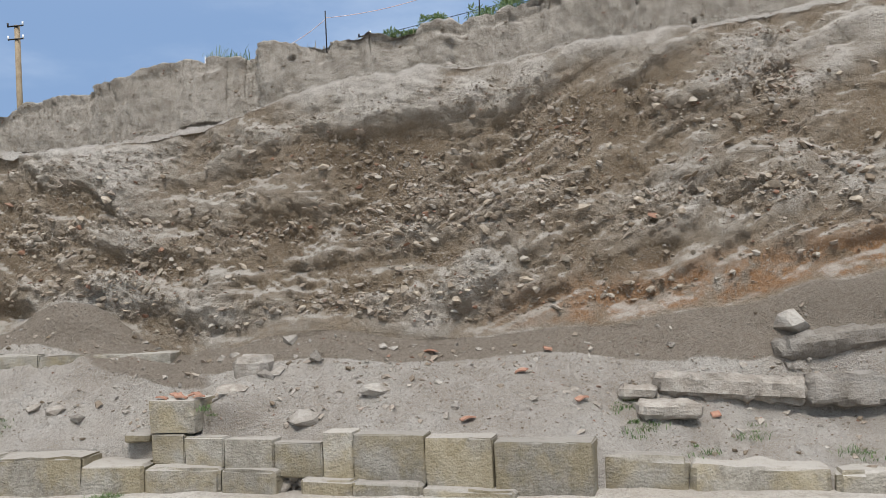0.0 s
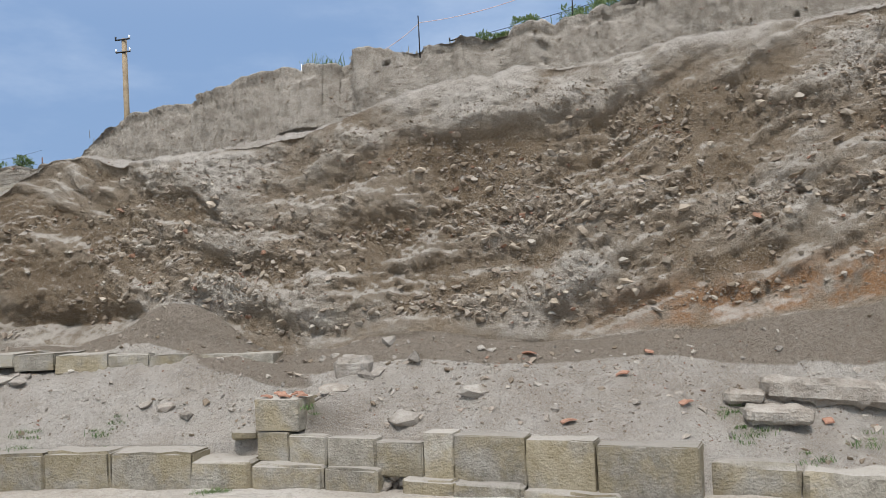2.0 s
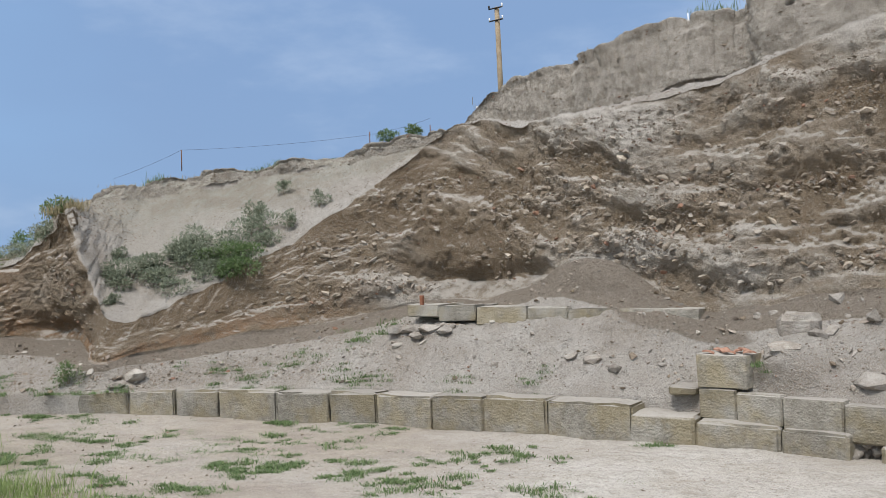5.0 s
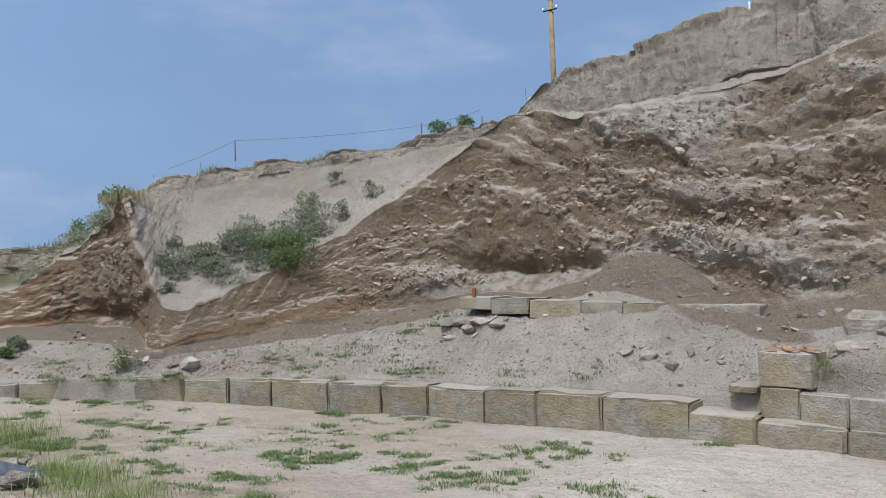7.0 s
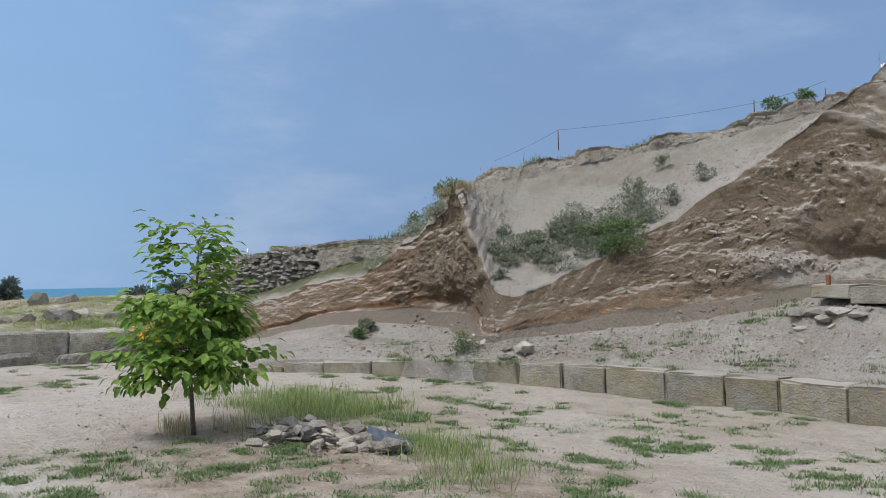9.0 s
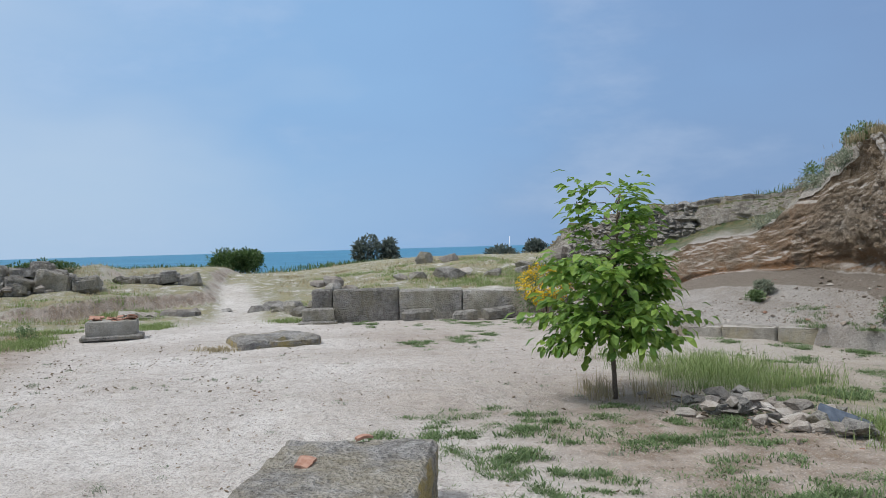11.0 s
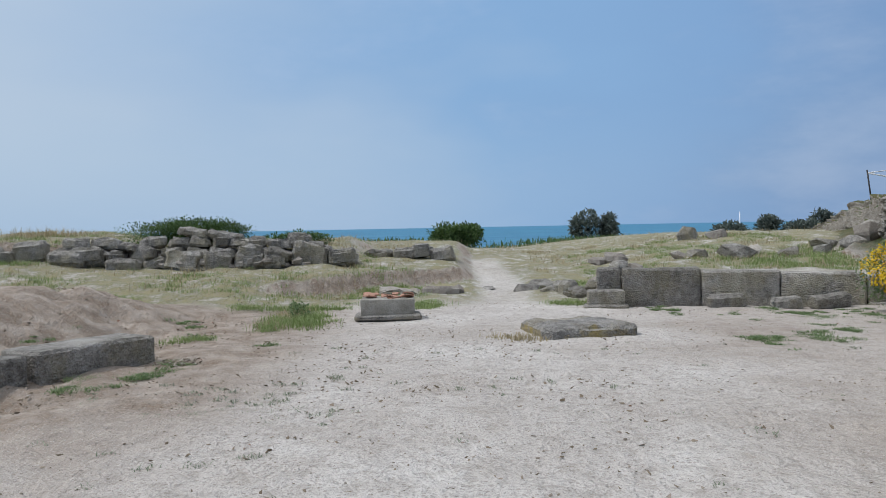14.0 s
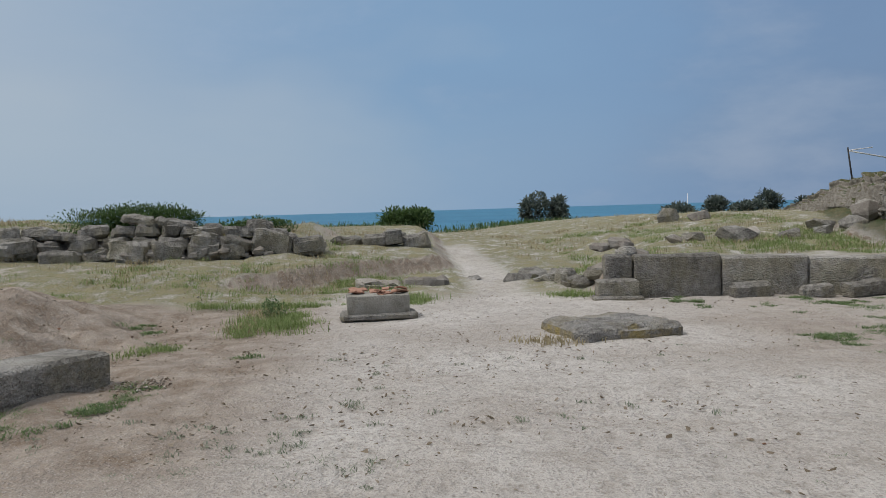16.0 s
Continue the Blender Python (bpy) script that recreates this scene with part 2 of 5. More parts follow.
def island_stone_material(name, stops):
    m, nt, bsdf = material(name)
    rnd = node(nt, "ShaderNodeNewGeometry").outputs["Random Per Island"]
    col = ramp(nt, rnd, stops)
    fine = tex(nt, 60.0, 4, 0.65)
    col = mixc(nt, span(nt, fine, 0.5, 0.3, 0.0, 0.45), col, (0.13, 0.10, 0.07))
    nt.links.new(col, bsdf.inputs["Base Color"])
    relief(nt, bsdf, fine, 0.8, 0.015)
    return m


def leaf_material(name, a, b, trans=0.25, gloss=0.45):
    m, nt, bsdf = material(name)
    rnd = node(nt, "ShaderNodeNewGeometry").outputs["Random Per Island"]
    col = mixc(nt, rnd, a, b)
    col = mixc(nt, span(nt, tex(nt, 30.0), 0.4, 0.7, 0.0, 0.35), col, tuple(c * 0.6 for c in a))
    nt.links.new(col, bsdf.inputs["Base Color"])
    bsdf.inputs["Roughness"].default_value = gloss
    bsdf.inputs["Specular IOR Level"].default_value = 0.3
    tr = node(nt, "ShaderNodeBsdfTranslucent", {0: col})
    mx = node(nt, "ShaderNodeMixShader", {0: trans, 1: bsdf.outputs[0], 2: tr.outputs[0]})
    nt.links.new(mx.outputs[0], nt.nodes["Material Output"].inputs[0])
    return m


def plain_material(name, a, b, scale=12.0, rough=0.8, metal=0.0):
    m, nt, bsdf = material(name)
    nt.links.new(mixc(nt, span(nt, tex(nt, scale, 5, 0.65), 0.3, 0.7), a, b), bsdf.inputs["Base Color"])
    bsdf.inputs["Roughness"].default_value, bsdf.inputs["Metallic"].default_value = rough, metal
    relief(nt, bsdf, tex(nt, scale * 4), 0.4, 0.005)
    return m


def sea_material():
    m, nt, bsdf = material("sea_water")
    co = node(nt, "ShaderNodeMapping", {0: node(nt, "ShaderNodeNewGeometry").outputs["Position"], 3: (0.02, 0.004, 1.0)}).outputs[0]
    col = mixc(nt, span(nt, tex(nt, 1.0, 4, 0.6, co), 0.35, 0.65), (0.024, 0.130, 0.225), (0.042, 0.185, 0.295))
    nt.links.new(col, bsdf.inputs["Base Color"])
    bsdf.inputs["Roughness"].default_value = 0.55
    bsdf.inputs["Specular IOR Level"].default_value = 0.25
    relief(nt, bsdf, tex(nt, 0.6, 4, 0.6), 0.6, 0.6)
    return m


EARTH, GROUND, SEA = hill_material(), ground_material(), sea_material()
ASHLAR = stone_material("yellow_limestone", (0.318, 0.292, 0.246), (0.20, 0.182, 0.150), (0.41, 0.385, 0.338), (0.32, 0.250, 0.115), 0.40, 0.45, 0.2, 0.03, 0.9)
WEATHERED = stone_material("weathered_grey_limestone", (0.34, 0.32, 0.288), (0.145, 0.134, 0.118), (0.46, 0.437, 0.40), (0.33, 0.29, 0.18), 0.4, 0.9, 0.28, 0.05)
PALESTONE = stone_material("pale_rubble_stone", (0.38, 0.345, 0.30), (0.25, 0.215, 0.18), (0.46, 0.43, 0.39), None, 0.0, 0.4, 0.35, 0.03)
CHIPS = island_stone_material("mixed_stone_chips", [(0.0, (0.20, 0.155, 0.11)), (0.4, (0.29, 0.24, 0.19)), (0.72, (0.37, 0.32, 0.268)), (0.93, (0.47, 0.43, 0.375)), (0.975, (0.27, 0.155, 0.105)), (1.0, (0.31, 0.18, 0.13))])

# ---- large structure ----


def S(a, b, v):
    u = np.clip((np.asarray(v, float) - a) / (b - a), 0, 1)
    return u * u * (3 - 2 * u)


def fbm(p, scale, octaves=4):
    return noise.fractal(Vector(p) * scale, 0.9, 2.0, octaves)


def grid_mesh(name, pts, mat, attrs=None, smooth=True):
    nu, nv = pts.shape[:2]
    idx = np.arange(nu * nv).reshape(nu, nv)
    quads = np.stack([idx[:-1, :-1], idx[1:, :-1], idx[1:, 1:], idx[:-1, 1:]], -1).reshape(-1, 4)
    me = bpy.data.meshes.new(name)
    me.from_pydata(pts.reshape(-1, 3).tolist(), [], quads.tolist())
    for k, v in (attrs or {}).items():
        me.attributes.new(k, "FLOAT", "POINT").data.foreach_set("value", np.asarray(v, np.float32).reshape(-1))
    me.polygons.foreach_set("use_smooth", [smooth] * len(quads))
    me.materials.append(mat)
    return new(name, me)


def ground_height(x, y):
    x, y = np.asarray(x, float), np.asarray(y, float)
    z = -0.20 * S(3, 8, y) * S(-16.5, -9, x)
    # raised terrace towards the sea and its banks
    rise = np.clip((y - 0.9) / (0.4 + 0.7 * np.clip(-21.8 - x, 0, 9)), 0, 1)
    back = S(-20.9, -21.5, x - 0.19 * (y - 1.0)) * rise * rise * (3 - 2 * rise)
    z = z + 0.5 * back
    edge = x + 23.7 + 0.75 * (y + 4)
    z = z + 0.33 * np.maximum(S(0.13, -0.13, edge) * S(-1.0, -1.7, y) * S(-6.4, -5.4, y), S(-19.0, -24.5, x) * S(-4.4, -6.2, y)) + 0.42 * S(-25.95, -26.35, x) * S(-3.6, -4.8, y) * S(-34, -29, x) + 0.08 * S(-21, -24, x) * S(0.5, -4, y)
    z = z + 0.66 * S(-5.7, -7.6, y) * S(-9.5, -13.8, x) * S(-21.5, -18, x)
    z = z + 0.50 * S(-21.5, -33, x) + 0.05 * S(3, 8, y) * S(-21, -30, x)
    z = z + 0.28 * S(-9, -12, y) * S(-22, -27, x)
    z = z - 1.25 * S(-36, -92, x) - 10.0 * S(-100, -135, x)
    z = z + 0.9 * S(14, 40, y) * S(-60, -30, x)
    return z


def axis(lo, hi, step, far):
    mid = np.arange(lo, hi, step)
    out = [step * 1.35 ** k for k in range(1, 60)]
    a = lo - np.cumsum(out)
    b = hi + np.cumsum(out)
    return np.concatenate([a[a > -far][::-1], [], mid, b[b < far]])


def build_ground():
    xs, ys = axis(-40, 5, 0.14, 4600), axis(-13, 10.5, 0.14, 4600)
    X, Y = np.meshgrid(xs, ys, indexing="ij")
    Z = ground_height(X, Y)
    near = (np.abs(X + 17) < 30) & (np.abs(Y) < 25)
    flatness = S(-4.2, -5.0, Y) + S(-21, -23, X)
    clod = S(-5.0, -6.0, Y) * S(-20.5, -19, X)
    blotch = np.zeros_like(X)
    for i, j in np.argwhere(near):
        p = (X[i, j], Y[i, j], 0)
        blotch[i, j] = fbm(p, 0.55, 4)
        Z[i, j] += (0.035 + 0.05 * min(flatness[i, j], 1)) * fbm(p, 0.8, 3) + (0.012 + 0.04 * clod[i, j]) * fbm(p, 4.0, 4) + 0.12 * clod[i, j] * fbm(p, 1.5, 3)
    green = np.clip(S(-20.6, -23, X) * (1 - 0.9 * S(0.75, 0.25, np.abs(Y + 1.2 + 0.10 * (X + 22) + 0.5 * np.sin(X * 0.35))) * S(-33, -29, X)) + 0.75 * S(-3.4, -4.4, Y) * S(-20.2, -21.4, X)
                    + 0.75 * S(1.6, 0.5, np.hypot((X + 11.3) / 1.6, (Y - 5.0) / 1.0)) + 0.12 * S(4.5, 7, Y), 0, 1)
    soil = np.clip(S(-4.8, -5.8, Y) * S(-9, -12, X) * S(-20.5, -18, X) + 0.6 * S(-2.8, -4.2, Y) * S(-21.5, -20.5, X) * S(-10, -13, X) + 0.5 * S(0.8, 3.0, Y) * S(6.5, 4.0, Y) * S(-13, -9.5, X) + 0.42 * S(0.3, 2.4, Y + 0.7 * blotch) * S(-21, -19, X) * S(-5, -8, X) + 0.3 * S(-2.6, -4.4, Y + 0.7 * blotch) * S(-8, -11, X) + 0.25 * S(-0.1, 0.35, blotch) * S(-21, -19, X), 0, 1)
    ob = grid_mesh("ground", np.stack([X, Y, Z], -1), GROUND, {"green": green, "soil": soil})
    tagged(ob, "pale trodden sandy earth with sparse weeds", "ground", kind="structure")
    sx, sy = np.array([-4600.0, -1500, -400, -60, 0, 400, 4600]), np.array([-4600.0, -1000, 0, 1000, 4600])
    SX, SY = np.meshgrid(sx[:4], sy, indexing="ij")
    sea = grid_mesh("water", np.stack([SX, SY, np.full_like(SX, -6.0)], -1), SEA)
    tagged(sea, "calm turquoise blue sea reaching the horizon", "sea", kind="structure")


build_ground()

# hill rails, station by station from the high end of the cut round the spur to the sea side:
# foot of the slope, mid slope, cliff base, cliff top, upper bank base, upper bank top
HILL = [
    [(12, 7.8, -.1), (12, 9.2, 1.0), (12, 10.1, 2.1), (11, 11.4, 6.0), (11, 12.8, 6.6), (11, 13.8, 8.4)],
    [(4.6, 8.3, -.2), (4.4, 9.85, .30), (4.2, 10.4, 1.75), (4.2, 11.8, 5.2), (4, 13.3, 5.7), (4, 14.3, 7.3)],
    [(2.4, 8.75, -.06), (2.5, 9.85, .34), (2.4, 10.5, 1.45), (2.8, 11.5, 4.95), (2.5, 13.4, 5.5), (2.5, 14.4, 6.95)],
    [(1.0, 9.0, .04), (1.0, 9.85, .52), (1.0, 10.55, 1.32), (1.3, 11.4, 4.76), (1.2, 13.5, 5.38), (1.2, 14.5, 6.6)],
    [(0.2, 8.95, .25), (.2, 9.9, .80), (.2, 10.6, 1.27), (.5, 11.3, 4.66), (.2, 13.5, 5.3), (.2, 14.5, 6.33)],
    [(-.85, 9.16, .29), (-.85, 9.9, .80), (-.85, 10.62, 1.18), (-.5, 11.3, 4.55), (-.8, 13.5, 5.2), (-.56, 14.5, 6.11)],
    [(-1.7, 9.28, .32), (-1.7, 9.9, .78), (-1.64, 10.6, 1.2), (-2.04, 11.4, 4.52), (-2.1, 13.5, 5.08), (-2.45, 14.5, 5.88)],
    [(-2.8, 9.5, .28), (-2.85, 10.0, .80), (-2.85, 10.7, 1.3), (-3.3, 11.5, 4.28), (-3.7, 13.5, 4.92), (-4.2, 14.65, 5.97)],
    [(-3.8, 9.7, .30), (-3.8, 10.2, .72), (-3.9, 10.9, 1.14), (-3.9, 11.57, 4.18), (-4.5, 13.8, 4.78), (-4.6, 15, 5.8)],
    [(-4.8, 9.85, .2), (-4.9, 10.6, .92), (-5, 11.3, 1.22), (-4.8, 11.8, 4.08), (-5.4, 14, 4.72), (-5.79, 15, 5.9)],
    [(-6.3, 9.85, .2), (-6.3, 10.62, .96), (-6.1, 11.5, 1.74), (-6.1, 12.0, 3.98), (-6.3, 14, 4.58), (-7.0, 15, 5.6)],
    [(-7.9, 9.8, .2), (-8, 10.62, .98), (-8, 12.0, 1.35), (-7.5, 12.5, 4.08), (-8, 14.3, 4.55), (-8.4, 15.3, 5.45)],
    [(-8.9, 9.65, .2), (-9, 10.5, .86), (-9.1, 11.8, 1.25), (-8.9, 12.75, 4.30), (-8.9, 14.5, 4.6), (-9.4, 15.3, 5.36)],
    [(-9.9, 9.5, .2), (-10, 10.2, .60), (-10.1, 11.2, 1.1), (-9.75, 12.15, 3.50), (-10.2, 14.4, 4.4), (-10.6, 15, 4.75)],
    [(-10.9, 9.2, .2), (-11, 9.8, .48), (-11, 10.6, .98), (-10.7, 11.5, 2.75), (-12, 13.9, 4.1), (-12.4, 14.3, 4.5)],
    [(-11.7, 8.85, .2), (-11.7, 9.2, .42), (-11.8, 9.9, .85), (-11.5, 10.75, 2.1), (-13.5, 13.2, 3.95), (-14, 13.6, 4.22)],
    [(-12.5, 8.4, .2), (-12.3, 8.8, .40), (-12.4, 9.2, .72), (-12.2, 9.8, 1.55), (-14.8, 12.4, 3.75), (-15.3, 13, 4.2)],
    [(-13.3, 7.9, .2), (-12.9, 8.4, .38), (-12.85, 8.6, .6), (-12.85, 9.0, 1.15), (-15.6, 11.9, 3.6), (-16.2, 12.5, 4.05)],
    [(-14.1, 7.4, .2), (-14.0, 8.4, .42), (-14.0, 9.3, .75), (-13.9, 9.15, 2.2), (-15.6, 11.2, 3.55), (-16.5, 12.1, 3.95)],
    [(-14.7, 6.9, .2), (-15.0, 8.4, .45), (-15.4, 9.9, .85), (-14.9, 9.6, 3.15), (-15.8, 10.6, 3.45), (-17.0, 11.6, 3.7)],
    [(-15.2, 6.4, .2), (-15.8, 8.0, .45), (-16.4, 9.9, .9), (-16.2, 10.0, 2.7), (-17.0, 10.5, 3.0), (-18, 11.3, 3.2)],
    [(-15.8, 5.95, .14), (-16.5, 7.4, .42), (-17.4, 9.2, .82), (-17.6, 9.4, 1.75), (-18.3, 10.6, 2.2), (-19, 11.2, 2.7)],
    [(-17, 5.75, .08), (-17.6, 6.6, .3), (-18.4, 8.1, .62), (-18.7, 8.25, 1.35), (-20, 9.6, 1.75), (-20.6, 10.1, 2.5)],
    [(-18.6, 5.7, .03), (-19, 6.2, .15), (-19.4, 7.0, .42), (-19.7, 7.1, .85), (-21.6, 8.6, 1.3), (-22.3, 9.2, 2.35)],
    [(-20.6, 5.7, .03), (-20.8, 6.1, .2), (-21.2, 6.5, .45), (-21.6, 6.6, .6), (-24, 7.8, .95), (-25, 8.5, 2.0)],
    [(-27, 6.5, .2), (-27, 7, .4), (-27.5, 7.6, .6), (-28, 8.2, .8), (-29.5, 9.5, 1.2), (-31, 10.6, 2.1)],
    [(-36, 8.5, .2), (-36, 9.2, .4), (-36.5, 10, .5), (-37, 10.6, .6), (-38, 11.5, .8), (-39, 12.4, 1.2)],
]


def rail_curve(pts, n):
    """A smooth curve of n points through pts, evenly spread over the stations' arc."""
    p = np.array(pts, float)
    q = np.vstack([2 * p[0] - p[1], p, 2 * p[-1] - p[-2]])
    k = np.minimum(np.floor(n).astype(int), len(p) - 2)
    f = (n - k)[:, None]
    a, b, c, d = q[k], q[k + 1], q[k + 2], q[k + 3]
    return 0.5 * (2 * b + (c - a) * f + (2 * a - 5 * b + 4 * c - d) * f ** 2 + (3 * b - a - 3 * c + d) * f ** 3)


def hill_rails(nu):
    st = np.array(HILL, float)
    mid = 0.5 * (st[:, 2] + st[:, 3])
    arc = np.concatenate([[0], np.cumsum(np.linalg.norm(np.diff(mid[:, :2], axis=0), axis=1))])
    w = np.clip(arc, 7.5, 38) + 0.25 * arc
    param = np.interp(np.linspace(w[0], w[-1], nu), w, np.arange(len(st)))
    st[:, 4, :2] = st[:, 5, :2] + 0.22 * (st[:, 4, :2] - st[:, 5, :2])
    rails = [rail_curve(st[:, r], param) for r in range(6)]
    for k, pt in enumerate(rails[3]):
        w = 0.07 * fbm(pt, 0.9, 2) + 0.09 * float(S(-9.5, -12.0, pt[0])) * fbm(pt, 2.2, 3)
        rails[3][k] += (0, -w, 0.7 * w)
    for k, pt in enumerate(rails[5]):
        w = fbm(pt, 1.3, 5)
        rails[5][k] += (0, -0.16 * w, 0.13 * w + 0.14 * float(S(-10.5, -8.5, pt[0])) - 0.08 * float(S(-9.5, -11, pt[0])))
    out = np.stack([np.interp(param, [0, 12, 20, 26], [0, -.3, -.75, -.5]), np.interp(param, [0, 12, 20, 26], [1, .95, .65, .85])], -1)
    top = rails[5]
    p1 = np.concatenate([top[:, :2] + 4 * out, top[:, 2:] + np.interp(param, [0, 18, 26], [.35, .1, -.2])[:, None]], -1)
    p2 = np.concatenate([top[:, :2] + 60 * out, top[:, 2:] + np.interp(param, [0, 12, 18, 26], [3, 1.0, -.5, -2.5])[:, None]], -1)
    skirt = rails[0] - np.array([0, 0, 0.9])
    return [skirt] + rails + [p1, p2], param


def gradient_noise(p):
    """Smooth gradient noise, about -0.7 to 0.7, for an array of points."""
    i = np.floor(p).astype(np.int64)
    f = p - i
    u = f * f * f * (f * (f * 6 - 15) + 10)
    out = np.zeros(p.shape[:-1])
    for cx, cy, cz in itertools.product((0, 1), repeat=3):
        k = ((i[..., 0] + cx) * 73856093) ^ ((i[..., 1] + cy) * 19349663) ^ ((i[..., 2] + cz) * 83492791)
        k = (((k ^ (k >> 13)) & 0x7fffffff) * 1274126177) & 0x3fffffff
        k = ((k ^ (k >> 15)) * 2246822519) & 0x3fffffff
        g = ((k & 1023) / 511.5 - 1) * (f[..., 0] - cx) + (((k >> 10) & 1023) / 511.5 - 1) * (f[..., 1] - cy) + (((k >> 20) & 1023) / 511.5 - 1) * (f[..., 2] - cz)
        out += g * (u[..., 0] if cx else 1 - u[..., 0]) * (u[..., 1] if cy else 1 - u[..., 1]) * (u[..., 2] if cz else 1 - u[..., 2])
    return out


def layers(p, scale, octaves=4, gain=0.54, ridged=False):
    """Summed noise of an array of points; scale is one number or three."""
    q, a, out = p * np.asarray(scale, float), 1.0, 0.0
    for k in range(octaves):
        n = gradient_noise(q + 17.3 * k)
        out = out + a * (0.5 - 2.0 * np.abs(n) if ridged else 1.5 * n)
        q, a = q * 2.03, a * gain
    return out


# dip of the layers: down from the crest, level in the trough, then climbing to the high end
DIP_X = np.linspace(-30, 14, 441)
DIP_Z = np.cumsum(np.interp(DIP_X, [-30, -10.2, -9.2, -6.6, -5.0, -2.0, 0.0, 14], [0.25, 0.30, -0.36, -0.34, -0.02, 0.05, 0.40, 0.42])) * 0.1
DIP_Z -= np.interp(-3.0, DIP_X, DIP_Z)


def build_hill():
    nu = 1500
    rails, param = hill_rails(nu)
    rails[3] = rails[3] + np.stack([np.zeros(nu), np.zeros(nu), 0.12 * layers(rails[3], 0.8, 2)], -1)
    steps = [2, 26, 26, 124, 30, 44, 8, 5]
    cols, zone = [], []
    for r, n in enumerate(steps):
        for i in range(n):
            f = i / n
            cols.append(rails[r] * (1 - f) + rails[r + 1] * f)
            zone.append(r - 1 + f)
    cols.append(rails[-1])
    zone.append(len(steps) - 1)
    P = np.stack(cols, 1)
    zone = np.array(zone)
    nrm = np.cross(np.gradient(P, axis=1), np.gradient(P, axis=0))
    nrm /= np.linalg.norm(nrm, axis=-1, keepdims=True) + 1e-9
    if nrm[150, 110, 1] > 0:
        nrm = -nrm
    zz = np.broadcast_to(zone, P.shape[:2])
    X, Z = P[..., 0], P[..., 2]
    h = Z - np.interp(X, DIP_X, DIP_Z) + 0.20 * layers(P, 0.45, 2) + 0.05 * layers(P, 2.0, 2)
    flow = np.stack([h, X, P[..., 1]], -1)
    band = 0.45 + 0.70 * layers(flow, (1.15, 0.26, 0.26), 2) + 0.34 * layers(flow + 9.1, (2.7, 1.1, 1.1), 4, 0.6) + 0.22 * layers(P, 0.9, 3)
    # loose slope
    rough = S(-0.35, 0.5, layers(P, 0.9, 3))
    coarse, knob, small, dust = layers(P, 1.0, 4), layers(P, 5.0, 4), layers(P, 14.0, 3), layers(P, 2.3, 4)
    fan = np.exp(-((X + 4.5 + 0.9 * (P[..., 1] - 10.4)) / 0.75) ** 2) * S(0.75, 1.15, zz) + np.exp(-((X + 5.9) / 0.8) ** 2) * S(1.5, 1.75, zz)
    pile = np.clip(S(1.32, 1.62, zz + 0.12 * coarse) + fan, 0, 1)
    slope = 0.07 * coarse + (0.028 * knob + 0.016 * small) * (1 - 0.75 * pile) + 0.10 * fan
    slope += 0.30 * np.exp(-((X + 3.3) / 0.38) ** 2 - ((P[..., 1] - 9.8) / 0.24) ** 2)
    slope *= np.clip(zz * 2.5 + 0.15, 0, 1)
    # cut face: hard pale layers stand proud, soft brown ones are washed out
    v = np.clip(zz - 2.0, 0, 1)
    tall = np.clip((rails[4][:, 2] - rails[3][:, 2]) / 2.3, 0.35, 1.0)[:, None]
    cut = 0.15 * layers(P, 0.6, 3) + (0.4 + 0.9 * rough) * (0.045 * dust + 0.034 * layers(P, (6.0, 6.0, 7.0), 4, 0.62) + 0.020 * small)
    cut += 0.030 * layers(P, (3.0, 3.0, 5.0), 3, 0.6, True) * rough + 0.17 * (S(0.1, 0.9, band) - 0.5)
    cut -= 0.13 * np.exp(-((v - 0.07) / 0.06) ** 2) * (0.7 + 0.5 * coarse)
    cut -= 0.13 * np.exp(-((Z - 1.48 + 0.03 * X + 0.08 * coarse) / 0.13) ** 2) * S(-4.5, -7, X) * S(-10.8, -9.6, X)
    cut += 0.05 * knob * S(0.86, 0.97, v)
    cut *= (1 - 0.45 * S(-9.4, -11.0, X) + 0.75 * S(-12.6, -13.6, X)) * np.minimum(np.minimum(1.0, 0.25 + 6 * v), 0.45 + 6 * (1 - v)) * tall
    # upper bank: upright loess with hollows, cracks and a crumbling lip
    w = np.clip(zz - 4.0, 0, 1)
    upper = 0.15 * layers(P, (0.7, 0.7, 0.3), 2) + 0.075 * layers(P, (2.6, 2.6, 1.0), 4) + 0.02 * small
    upper -= 0.30 * S(0.62, 0.95, layers(P + 5.0, (1.1, 1.1, 1.3), 2)) + 0.16 * S(0.72, 0.9, layers(P + 9.0, (5.5, 5.5, 6.5), 1))
    upper += (0.10 * (w - 0.35) - 0.07 * np.exp(-((w - 0.82) / 0.07) ** 2)) * (0.6 + 0.8 * coarse) + 0.015 * knob
    lip = cut[:, np.searchsorted(zone, 3.0)][:, None]
    shelf = lip + (0.07 * coarse + 0.045 * knob + 0.02 * small - lip) * S(3.0, 3.2, zz)
    D = np.where(zz < 1.98, slope, np.where(zz <= 3.0, cut, np.where(zz < 4.0, shelf, np.where(zz < 5.0, upper, 0.08 * coarse * (zz < 6.05)))))
    P = P + nrm * D[..., None]
    X, Z = P[..., 0], P[..., 2]
    rust = np.clip(S(2.0, 2.03, zz) * (S(2.24, 2.08, zz + 0.04 * coarse) * S(-1.2, 1.0, X) + S(2.34, 2.05, zz) * S(-9, -12, X) * 0.6 + 0.42 * S(-16.2, -17.2, X) * S(3.0, 2.9, zz)), 0, 1)
